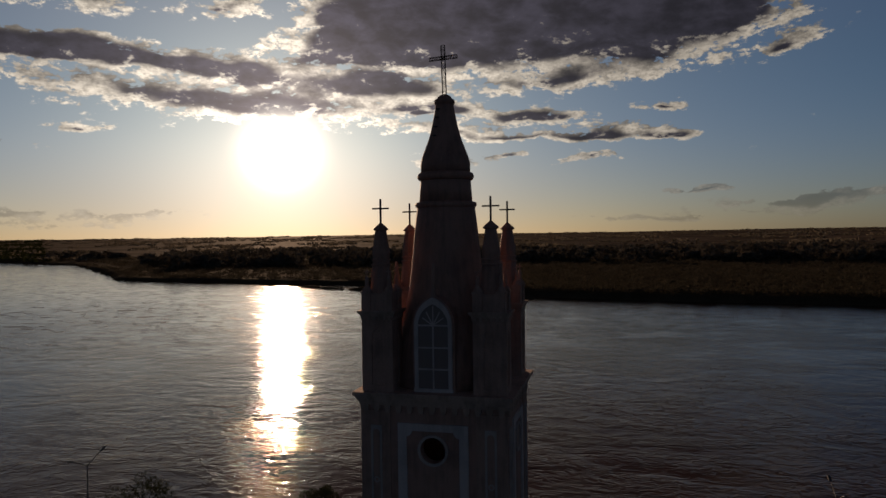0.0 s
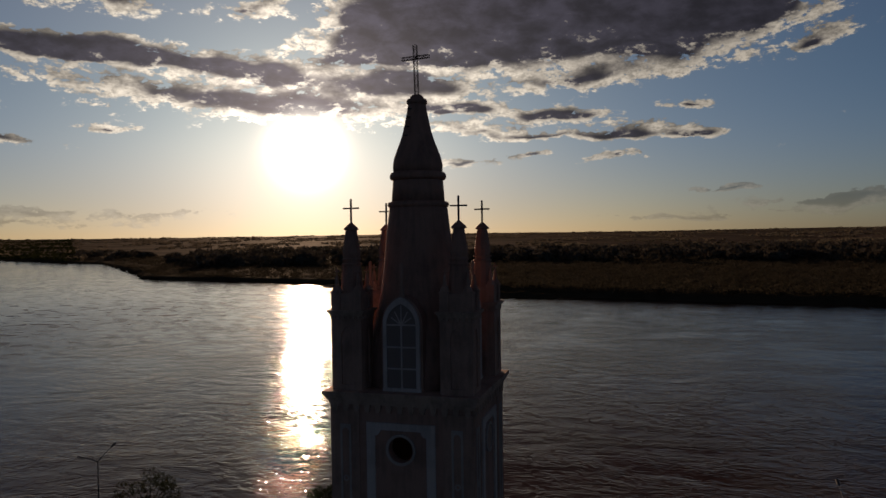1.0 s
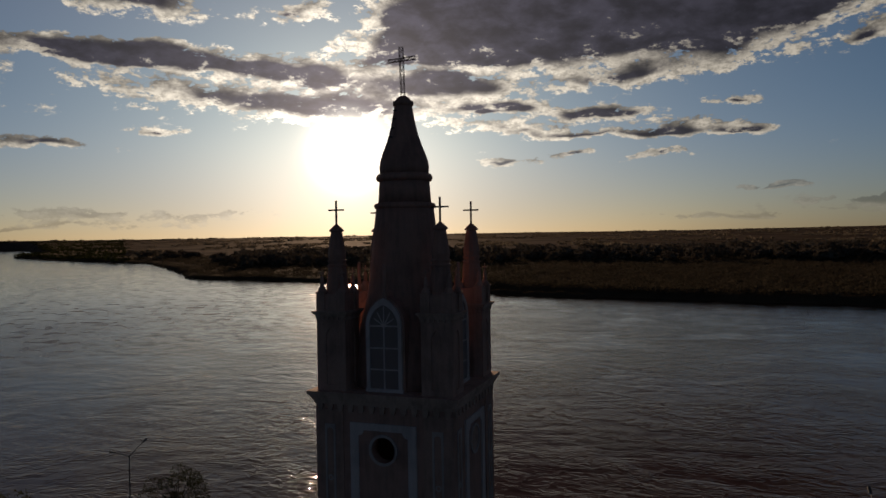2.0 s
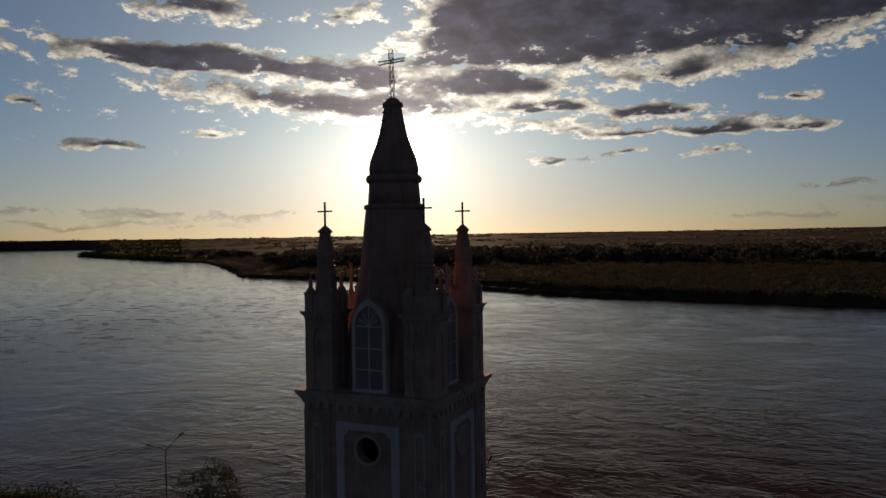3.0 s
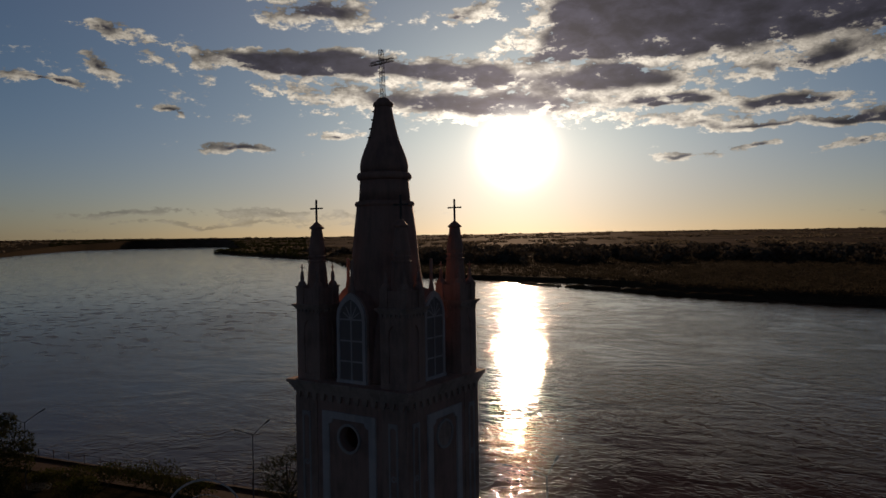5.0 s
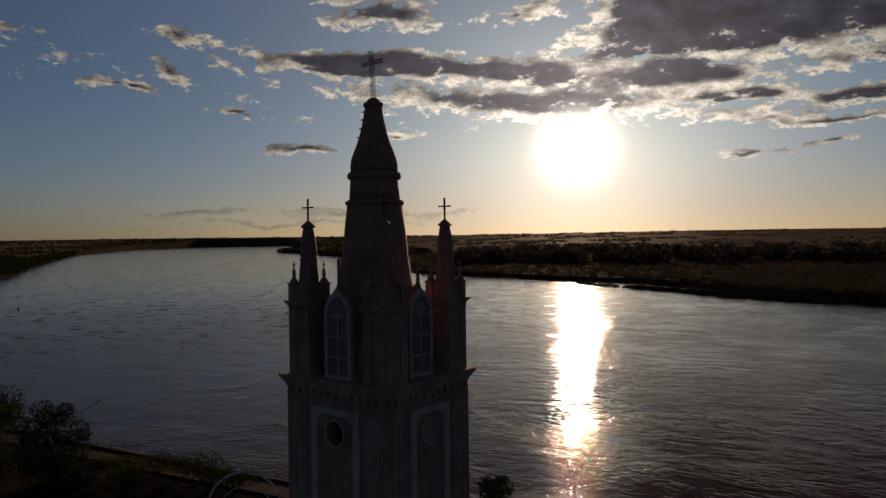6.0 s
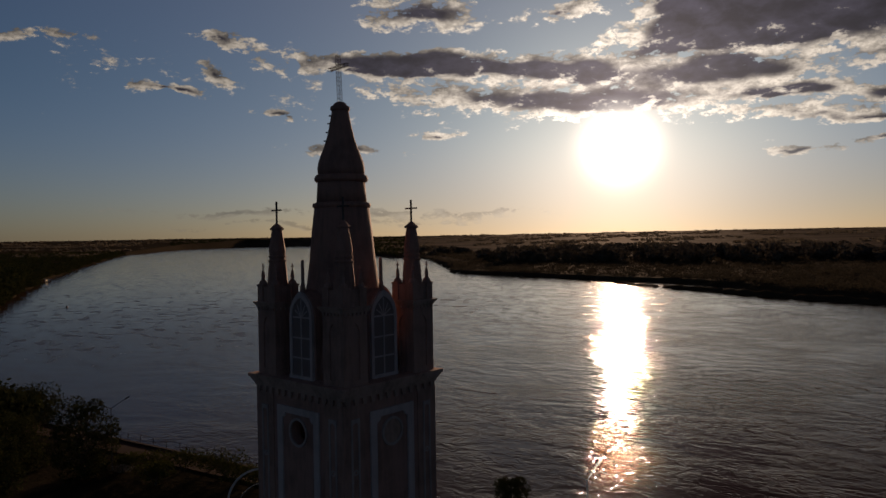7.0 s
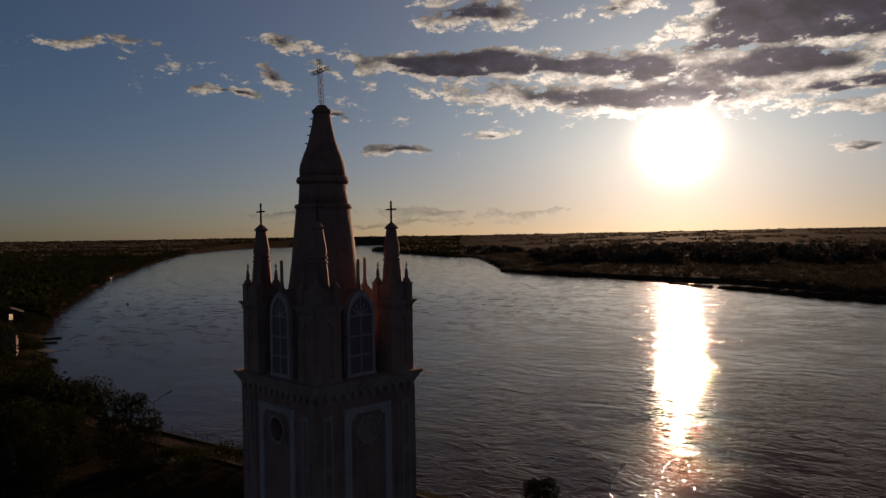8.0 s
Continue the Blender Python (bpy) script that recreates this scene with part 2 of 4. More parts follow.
def earth(n, p):
    big = n.noise(n.pos, 0.012, 6, 0.6)
    mid = n.noise(n.pos, 0.11, 6, 0.62)
    sml = n.noise(n.pos, 1.7, 4, 0.6)
    # grass darker within 320 m: the foreground's shade put into its colour
    grass = n.mix(n.m("ADD", mid, n.ramp(n.v("LENGTH", n.v("SUBTRACT", n.pos, (12, -17, 0)), out=1), 150.0, 320.0, -0.35, 0.0)), (0.024, 0.022, 0.014, 1), (0.088, 0.066, 0.046, 1))
    soil = n.mix(sml, (0.040, 0.026, 0.017, 1), (0.075, 0.044, 0.029, 1))
    # distant fields paler beyond about 1 km: haze put into the base colour
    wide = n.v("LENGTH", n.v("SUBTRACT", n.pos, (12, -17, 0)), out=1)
    hazy_fields = n.mix(n.ramp(n.noise(n.v("MULTIPLY", n.pos, (0.6, 1.0, 1.0)), 0.006, 6, 0.66), 0.38, 0.62), (0.085, 0.066, 0.050, 1), (0.15, 0.115, 0.088, 1))
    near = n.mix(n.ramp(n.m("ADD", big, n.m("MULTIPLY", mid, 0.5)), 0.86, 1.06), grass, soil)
    far_haze = n.ramp(n.m("ADD", wide, n.m("MULTIPLY", big, 900.0)), 1050.0, 1700.0)
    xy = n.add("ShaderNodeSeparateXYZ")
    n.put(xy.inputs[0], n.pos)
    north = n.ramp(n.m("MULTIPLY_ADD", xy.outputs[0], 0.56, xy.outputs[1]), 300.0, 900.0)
    n.put(p.inputs["Base Color"], n.mix(n.m("MULTIPLY", far_haze, north), near, hazy_fields))
    p.inputs["Roughness"].default_value = 0.9
    p.inputs["Specular IOR Level"].default_value = 0.001
    bump(n, p, n.m("ADD", mid, n.m("MULTIPLY", sml, 0.3)), 0.8, 0.6)


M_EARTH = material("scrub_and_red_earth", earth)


def river_water(n, p):
    # slow boils several metres wide, short-crested waves and fine ripples, in ruffled and smooth patches
    patch = n.noise(n.v("MULTIPLY", n.pos, (0.7, 1.0, 1.0)), 0.05, 7, 0.66, distort=1.0)
    ruffle = n.ramp(patch, 0.42, 0.60)
    # ripples and roughness graded by distance from the viewpoint
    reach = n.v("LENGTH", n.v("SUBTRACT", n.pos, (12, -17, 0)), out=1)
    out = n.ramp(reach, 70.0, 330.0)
    # sheltered water upstream under the near bank, fuller waves in midstream
    xy = n.add("ShaderNodeSeparateXYZ")
    n.put(xy.inputs[0], n.pos)
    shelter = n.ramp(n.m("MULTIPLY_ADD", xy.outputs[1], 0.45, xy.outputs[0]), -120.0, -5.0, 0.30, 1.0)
    swell = n.noise(n.v("MULTIPLY", n.pos, (0.15, 0.21, 1.0)), 1.0, 2, 0.5, distort=0.8)
    wave = n.noise(n.v("MULTIPLY", n.pos, (0.52, 0.80, 1.0)), 1.0, 2, 0.5, distort=0.7)
    crest = n.m("SUBTRACT", 1.0, n.m("ABSOLUTE", n.m("MULTIPLY_ADD", wave, 2.0, -1.0)))
    ripple = n.noise(n.v("MULTIPLY", n.pos, (1.5, 2.1, 1.0)), 1.0, 4, 0.60, distort=0.4)
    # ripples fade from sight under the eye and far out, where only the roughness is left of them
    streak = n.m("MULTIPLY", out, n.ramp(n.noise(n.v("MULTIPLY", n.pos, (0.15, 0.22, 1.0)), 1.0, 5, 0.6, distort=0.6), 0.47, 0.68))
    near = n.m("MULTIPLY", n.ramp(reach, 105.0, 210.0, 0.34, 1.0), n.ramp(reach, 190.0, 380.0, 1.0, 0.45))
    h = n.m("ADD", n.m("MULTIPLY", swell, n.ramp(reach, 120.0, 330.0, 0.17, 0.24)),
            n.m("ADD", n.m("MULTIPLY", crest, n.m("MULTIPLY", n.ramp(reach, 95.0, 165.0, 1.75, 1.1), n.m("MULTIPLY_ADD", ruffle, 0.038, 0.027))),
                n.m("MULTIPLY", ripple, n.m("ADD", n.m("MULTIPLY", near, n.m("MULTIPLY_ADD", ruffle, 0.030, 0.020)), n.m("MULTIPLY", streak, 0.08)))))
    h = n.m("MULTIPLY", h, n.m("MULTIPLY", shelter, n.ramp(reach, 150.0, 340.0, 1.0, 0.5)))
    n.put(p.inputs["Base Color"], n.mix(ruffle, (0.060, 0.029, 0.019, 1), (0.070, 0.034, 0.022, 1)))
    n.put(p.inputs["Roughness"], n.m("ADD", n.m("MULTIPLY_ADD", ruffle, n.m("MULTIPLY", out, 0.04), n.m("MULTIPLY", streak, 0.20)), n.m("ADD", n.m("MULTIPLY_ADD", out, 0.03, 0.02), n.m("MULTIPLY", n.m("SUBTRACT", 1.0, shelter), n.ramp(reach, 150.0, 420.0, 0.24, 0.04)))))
    p.inputs["IOR"].default_value = 1.16
    bump(n, p, h, 1.0, 1.0)


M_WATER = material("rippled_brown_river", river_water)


# ---- mesh helpers ----
def finish(name, bm, mat, parent=None, label="", smooth=False):
    bmesh.ops.recalc_face_normals(bm, faces=bm.faces)
    me = bpy.data.meshes.new(name)
    bm.to_mesh(me)
    bm.free()
    me.materials.append(mat)
    if smooth:
        for f in me.polygons:
            f.use_smooth = True
    ob = new(name, me)
    if parent:
        ob.parent = parent
    if label:
        ob["label"] = label
    return ob


part = finish


def box(bm, x0, x1, y0, y1, z0, z1, m=None, bevel=0.0):
    vs = [bm.verts.new((x, y, z)) for z in (z0, z1) for y in (y0, y1) for x in (x0, x1)]
    fs = [bm.faces.new([vs[i] for i in q]) for q in
          ((0, 2, 3, 1), (4, 5, 7, 6), (0, 1, 5, 4), (1, 3, 7, 5), (3, 2, 6, 7), (2, 0, 4, 6))]
    if bevel:
        es = list({e for f in fs for e in f.edges})
        out = bmesh.ops.bevel(bm, geom=es, offset=bevel, segments=1, affect="EDGES")
        vs = list({v for f in out["faces"] for v in f.verts} | {v for v in vs if v.is_valid})
    if m:
        bmesh.ops.transform(bm, matrix=m, verts=vs)
    return vs


def prism(bm, pts, n0, n1, m=None):
    """A flat outline of (u, z) pushed from n0 to n1 along the outward axis -y."""
    a = [bm.verts.new((u, -n0, z)) for u, z in pts]
    b = [bm.verts.new((u, -n1, z)) for u, z in pts]
    bm.faces.new(a)
    bm.faces.new(b[::-1])
    k = len(pts)
    for i in range(k):
        bm.faces.new((a[i], a[(i + 1) % k], b[(i + 1) % k], b[i]))
    if m:
        bmesh.ops.transform(bm, matrix=m, verts=a + b)


def lathe(bm, prof, seg=16, at=(0, 0), turn=0.0, flat=(1.0, 1.0)):
    """A turned body from (radius, height) pairs."""
    rings = []
    for r, z in prof:
        if r < 1e-4:
            rings.append([bm.verts.new((at[0], at[1], z))])
            continue
        rings.append([bm.verts.new((at[0] + flat[0] * r * math.cos(turn + 2 * math.pi * i / seg),
                                    at[1] + flat[1] * r * math.sin(turn + 2 * math.pi * i / seg), z)) for i in range(seg)])
    for a, b in zip(rings, rings[1:]):
        if len(a) == 1 and len(b) == 1:
            continue
        for i in range(seg):
            j = (i + 1) % seg
            if len(a) == 1:
                bm.faces.new((a[0], b[i], b[j]))
            elif len(b) == 1:
                bm.faces.new((a[i], a[j], b[0]))
            else:
                bm.faces.new((a[i], a[j], b[j], b[i]))
    for r in (rings[0], rings[-1]):
        if len(r) > 2:
            bm.faces.new(r)


def tube(bm, path, radii, seg=6):
    """A round bar along a path."""
    rings = []
    for i, p in enumerate(path):
        p = Vector(p)
        t = (Vector(path[min(i + 1, len(path) - 1)]) - Vector(path[max(i - 1, 0)])).normalized()
        s = t.cross(Vector((0, 0, 1)))
        if s.length < 0.05:
            s = t.cross(Vector((1, 0, 0)))
        s.normalize()
        q = t.cross(s)
        r = radii[i] if isinstance(radii, (list, tuple)) else radii
        rings.append([bm.verts.new(p + r * (s * math.cos(2 * math.pi * k / seg) + q * math.sin(2 * math.pi * k / seg))) for k in range(seg)])
    for a, b in zip(rings, rings[1:]):
        for i in range(seg):
            bm.faces.new((a[i], a[(i + 1) % seg], b[(i + 1) % seg], b[i]))
    bm.faces.new(rings[0])
    bm.faces.new(rings[-1][::-1])


def arch(w, spring, rise, steps=7):
    """A pointed arch from the left springing over the top to the right one."""
    c = (rise * rise - w * w) / (2 * w)
    R = w + c
    a1 = math.atan2(rise, c)
    right = [(R * math.cos(a) - c, spring + R * math.sin(a)) for a in [a1 * i / steps for i in range(steps + 1)]]
    return [(-u, z) for u, z in right[:-1]] + [right[-1]] + [(u, z) for u, z in right[:-1]][::-1]


# ---- ground and river ----
FAR_BANK = [(4800, -300), (600, 205), (95, 272), (26, 284), (-33, 300), (-70, 322), (-110, 356), (-150, 374), (-195, 382), (-281, 398),
            (-357, 421), (-400, 470), (-660, 720), (-1060, 914), (-1421, 1144), (-1480, 1270), (-2500, 2120), (-3250, 2700)]
NEAR_BANK = [(-3450, 2250), (-2890, 1582), (-1702, 775), (-975, 393), (-599, 206), (-452, 140), (-317, 82), (-225, 51.6), (-206, 46.4), (-190, 42.7), (-150, 34),
             (-112, 26), (-79, 28.5), (-45, 36), (-22, 43), (0, 43), (40, 43), (100, 40), (300, 0), (700, -150), (4700, -1500)]
WATER_Z = -2.0
RIVER = np.array(FAR_BANK + NEAR_BANK, float)
SPITS = [((-176, 358), (-146, 343), 3.0), ((-138, 340), (-106, 326), 3.6), ((-100, 322), (-70, 306), 4.2), ((-66, 304), (-36, 296), 4.0)]


def to_bank(x, y):
    """Signed distance to the water's edge, positive on land."""
    best = np.full(x.shape, 1e9)
    inside = np.zeros(x.shape, bool)
    k = len(RIVER)
    for i in range(k):
        (ax, ay), (bx, by) = RIVER[i], RIVER[(i + 1) % k]
        dx, dy = bx - ax, by - ay
        t = np.clip(((x - ax) * dx + (y - ay) * dy) / (dx * dx + dy * dy), 0, 1)
        best = np.minimum(best, np.hypot(x - ax - t * dx, y - ay - t * dy))
        cross = (ay > y) != (by > y)
        if ay != by:
            inside ^= cross & (x < (bx - ax) * (y - ay) / (by - ay) + ax)
    sd = np.where(inside, -best, best)
    return sd


def waves(x, y, scale, seed):
    """Cheap smooth noise from a few crossed sines."""
    rng = np.random.RandomState(seed)
    out = np.zeros(np.shape(x))
    for k in range(7):
        a, f, ph = rng.uniform(0, 6.28), rng.uniform(0.6, 1.9), rng.uniform(0, 6.28)
        out += np.sin((x * math.cos(a) + y * math.sin(a)) * f / scale + ph) / 7
    return out


HUB = (12.0, -17.0)


def height(x, y):
    r = np.hypot(x - HUB[0], y - HUB[1])
    bearing = np.degrees(np.arctan2(x - HUB[0], y - HUB[1]))
    sd = to_bank(x, y) + waves(x, y, 9.0, 3) * np.clip(r / 90, 0.5, 7)
    for (ax, ay), (bx, by), wid in SPITS:
        dx, dy = bx - ax, by - ay
        t = np.clip(((x - ax) * dx + (y - ay) * dy) / (dx * dx + dy * dy), 0, 1)
        sd = np.maximum(sd, wid + 1.5 * waves(x, y, 3.0, 4) - np.hypot(x - ax - t * dx, y - ay - t * dy))
    k = np.clip((sd + 5) / 11, 0, 1)
    k = k * k * (3 - 2 * k)
    flat_land = 0.0 + np.clip((r - 90) / 200, 0, 1) * (0.5 + 1.1 * waves(x, y, 60, 5))
    hill = np.clip((r - 1500) / 3200, 0, 1) ** 1.2 * (46 + 8 * np.clip((bearing + 55) / 40, 0, 1) + 9 * waves(x, y, 500, 8))
    return -5.0 + k * (5.0 + flat_land + hill * (sd > 0))


def build_ground():
    angles = np.radians(np.concatenate([np.arange(-88, 26, 0.34), np.arange(26, 272, 4.0)]))
    radii = np.concatenate([[0.0], np.geomspace(3, 230, 80, endpoint=False), np.geomspace(230, 520, 120, endpoint=False),
                            np.geomspace(520, 1300, 90, endpoint=False), np.geomspace(1300, 4880, 70)])
    A, R = np.meshgrid(angles, radii[1:])
    X, Y = HUB[0] + R * np.sin(A), HUB[1] + R * np.cos(A)
    Z = height(X, Y)
    na, nr = len(angles), len(radii) - 1
    verts = np.stack([X.ravel(), Y.ravel(), Z.ravel()], 1)
    i = np.arange(nr - 1)[:, None] * na
    j = np.arange(na)[None, :]
    j2 = (j + 1) % na
    quads = np.stack([(i + j), (i + j2), (i + na + j2), (i + na + j)], -1).reshape(-1, 4)
    me = bpy.data.meshes.new("ground")
    hub = len(verts)
    verts = np.vstack([verts, [[HUB[0], HUB[1], 0.0]]])
    fan = [(hub, int((k + 1) % na), int(k)) for k in range(na)]
    me.from_pydata(verts.tolist(), [], quads.tolist() + fan)
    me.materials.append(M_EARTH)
    for f in me.polygons:
        f.use_smooth = True
    return tagged(new("ground", me), "flat scrubby river land with reddish banks", "ground", kind="structure")


build_ground()
bm = bmesh.new()
seg = 96
ring = [bm.verts.new((HUB[0] + 4880 * math.cos(2 * math.pi * i / seg), HUB[1] + 4880 * math.sin(2 * math.pi * i / seg), WATER_Z)) for i in range(seg)]
bm.faces.new(ring)
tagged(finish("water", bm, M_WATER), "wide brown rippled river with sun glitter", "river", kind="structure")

# ---- church tower ----
tower = tagged(new("church_tower"), "ochre neo-Gothic church tower with pale trim and tall spire", "church tower")
HX, Y0, Y1 = 2.05, -1.84, 1.94
YC, HY = (Y0 + Y1) / 2, (Y1 - Y0) / 2
FACES = {
    "front": (pose(0, Y0, 0), HX, 1.0),
    "right": (pose(HX, YC, 0, 0, 0, 90), HY, 0.9),
    "back": (pose(0, Y1, 0, 0, 0, 180), HX, 1.0),
    "left": (pose(-HX, YC, 0, 0, 0, -90), HY, 0.9),
}
OC_Z, OC_R = 19.29, 0.36


def tower_wall(bm, m, half, hole):
    """One wall of the shaft, 0.3 thick, with a round opening where hole is set."""
    h = half
    if not hole:
        box(bm, -h, h, 0.0, 0.3, 0, 20.5, m)
        return
    s = 0.6
    box(bm, -h, h, 0.0, 0.3, 0, OC_Z - s, m)
    box(bm, -h, h, 0.0, 0.3, OC_Z + s, 20.5, m)
    box(bm, -h, -s, 0.0, 0.3, OC_Z - s, OC_Z + s, m)
    box(bm, s, h, 0.0, 0.3, OC_Z - s, OC_Z + s, m)
    k = 32
    vs = []
    for y in (0.0, 0.3):
        inner = [bm.verts.new((OC_R * math.cos(2 * math.pi * i / k), y, OC_Z + OC_R * math.sin(2 * math.pi * i / k))) for i in range(k)]
        outer = []
        for i in range(k):
            c, q = math.cos(2 * math.pi * i / k), math.sin(2 * math.pi * i / k)
            f = s / max(abs(c), abs(q))
            outer.append(bm.verts.new((c * f, y, OC_Z + q * f)))
        for i in range(k):
            bm.faces.new((inner[i], inner[(i + 1) % k], outer[(i + 1) % k], outer[i]))
        vs.append(inner)
        bmesh.ops.transform(bm, matrix=m, verts=inner + outer)
    for i in range(k):
        bm.faces.new((vs[0][i], vs[0][(i + 1) % k], vs[1][(i + 1) % k], vs[1][i]))


def ring_disc(bm, r0, r1, z, n0, n1, m, k=32):
    """A flat ring standing proud of a face."""
    for a in range(k):
        b = a + 1
        c0, s0, c1, s1 = (math.cos(2 * math.pi * a / k), math.sin(2 * math.pi * a / k), math.cos(2 * math.pi * b / k), math.sin(2 * math.pi * b / k))
        prism(bm, [(r0 * c0, z + r0 * s0), (r1 * c0, z + r1 * s0), (r1 * c1, z + r1 * s1), (r0 * c1, z + r0 * s1)], n0, n1, m)


for side, (m, half, ph) in FACES.items():
    bm = bmesh.new()
    tower_wall(bm, m, half if side in ("front", "back") else half - 0.3, side in ("front", "back"))
    part("wall", bm, M_WALL, tower)
    # corner piers, a little proud
    for s in (-1, 1):
        bm = bmesh.new()
        u0, u1 = sorted((s * (half + 0.03), s * (ph + 0.22)))
        box(bm, u0, u1, -0.035, 0.02, 0, 20.35, m)
        part("pier", bm, M_PIER, tower)
        # narrow sunk panel with an arched pale border
        uc = s * (half + ph + 0.2) / 2
        mm = m @ pose(uc, 0, 0)
        bm = bmesh.new()
        for a, b in ((-0.16, -0.105), (0.105, 0.16)):
            box(bm, a, b, -0.062, -0.03, 15.6, 19.72, mm)
        prism(bm, [(-0.16, 19.72)] + [(-0.16, 19.93), (0.16, 19.93), (0.16, 19.72), (0.105, 19.72)]
              + [(0.105 * math.cos(a), 19.72 + 0.105 * math.sin(a)) for a in [math.pi * i / 8 for i in range(1, 8)]] + [(-0.105, 19.72)], 0.03, 0.062, mm)
        part("narrow_panel", bm, M_PANEL, tower, "narrow arched border on a corner pier")
        bm = bmesh.new()
        ring_disc(bm, 0.05, 0.085, 18.40, 0.03, 0.055, mm, 14)
        part("rosette", bm, M_PANEL, tower)
    # large pale panel border with notched upper corners
    bm = bmesh.new()
    iw, t0, t1 = ph - 0.25, 19.82, 20.02
    for a, b in ((-ph, -iw), (iw, ph)):
        box(bm, a, b, -0.05, 0.02, 15.2, t1, m)
    box(bm, -iw, iw, -0.05, 0.02, t0, t1, m)
    for s in (-1, 1):
        q = [(s * iw, t0), (s * (iw - 0.16), t0)] + [(s * (iw - 0.16 * math.cos(a)), t0 - 0.16 * math.sin(a)) for a in [math.pi / 2 * i / 5 for i in range(1, 5)]] + [(s * iw, t0 - 0.16)]
        prism(bm, q if s > 0 else q[::-1], -0.02, 0.05, m)
    part("panel_border", bm, M_TRIM, tower, "pale raised border with notched corners")
    bm = bmesh.new()
    ring_disc(bm, OC_R, OC_R + 0.075, OC_Z, -0.01, 0.05, m)
    oc = part("round_opening_border", bm, M_PANEL, tower)
    if side in ("left", "right"):
        bm = bmesh.new()
        prism(bm, [(OC_R * math.cos(2 * math.pi * i / 32), OC_Z + OC_R * math.sin(2 * math.pi * i / 32)) for i in range(32)], -0.01, 0.012, m)
        part("blind_disc", bm, M_MOULD, oc)
    # bracket blocks under the cornice
    k = 13 if half > 2 else 12
    for i in range(k):
        u = -half + 0.12 + i * (2 * half - 0.24) / (k - 1)
        bm = bmesh.new()
        prism(bm, [(u - 0.085, 20.52), (u + 0.085, 20.52), (u + 0.085, 20.42), (u + 0.05, 20.30), (u - 0.05, 20.30), (u - 0.085, 20.42)], 0.0, 0.075, m)
        part("bracket", bm, M_MOULD, tower)

bm = bmesh.new()
for z0, z1, o in ((20.50, 20.60, 0.07), (20.60, 20.68, 0.12), (20.68, 20.76, 0.165), (20.76, 20.865, 0.22)):
    box(bm, -HX - o, HX + o, Y0 - o, Y1 + o, z0, z1)
part("cornice", bm, M_MOULD, tower, "stepped cream cornice")

# windows in gabled dormers on the four sides of the spire's foot
WIN = {"front": (pose(0, -1.67, 0), 1.1), "right": (pose(1.70, 0.11, 0, 0, 0, 90), 1.1),
       "back": (pose(0, 1.72, 0, 0, 0, 180), 1.1), "left": (pose(-1.70, 0.11, 0, 0, 0, -90), 1.1)}
SPR, RISE = 22.72, 0.78
for side, (m, deep_in) in WIN.items():
    bm = bmesh.new()
    out = [(-0.60, 20.81)] + arch(0.60, SPR, RISE + 0.05, 8) + [(0.60, 20.81)]
    prism(bm, out, -deep_in, -0.05, m)
    dormer = part("dormer", bm, M_WALL, tower)
    bm = bmesh.new()
    o = [(-0.535, 20.93)] + arch(0.535, SPR, RISE, 8) + [(0.535, 20.93)]
    inn = [(-0.43, 20.93)] + arch(0.43, SPR, RISE - 0.19, 8) + [(0.43, 20.93)]
    prism(bm, o + inn[::-1], -0.06, 0.04, m)
    box(bm, -0.555, 0.555, -0.055, 0.06, 20.87, 20.965, m)
    frame_ob = part("window_frame", bm, M_TRIM, tower, "pale pointed-arch window frame")
    bm = bmesh.new()
    box(bm, -0.022, 0.022, -0.02, 0.03, 20.95, SPR, m)
    part("glazing_bar", bm, M_TRIM, frame_ob)
    for z in (21.50, 22.10, SPR):
        bm = bmesh.new()
        box(bm, -0.43, 0.43, -0.018, 0.028, z - 0.022, z + 0.022, m)
        part("glazing_bar", bm, M_TRIM, frame_ob)
    for a, L in ((35, 0.36), (63, 0.42), (90, 0.55), (117, 0.42), (145, 0.36)):
        c, q = math.cos(radians(a)), math.sin(radians(a))
        bm = bmesh.new()
        prism(bm, [(-q * 0.015, SPR + c * 0.015), (q * 0.015, SPR - c * 0.015), (c * L + q * 0.015, SPR + q * L - c * 0.015), (c * L - q * 0.015, SPR + q * L + c * 0.015)], -0.03, 0.012, m)
        part("glazing_bar", bm, M_TRIM, frame_ob)
    for z0, z1 in ((20.93, 21.48), (21.52, 22.08), (22.12, 22.70)):
        for s in (-1, 1):
            bm = bmesh.new()
            u0, u1 = sorted((s * 0.022, s * 0.43))
            box(bm, u0, u1, 0.0, 0.03, z0, z1, m)
            part("pane", bm, M_GLASS, frame_ob)
    bm = bmesh.new()
    prism(bm, arch(0.43, SPR + 0.02, RISE - 0.2, 8), -0.03, 0.0, m)
    part("pane", bm, M_GLASS, frame_ob)
    # slim finial behind the gable
    fx = m @ Vector((0, 0.08, 0))
    bm = bmesh.new()
    lathe(bm, [(0.10, 23.30), (0.09, 23.55), (0.052, 23.75), (0.05, 24.42), (0.0, 24.46)], 8, (fx.x, fx.y))
    part("finial", bm, M_PIER, tower)

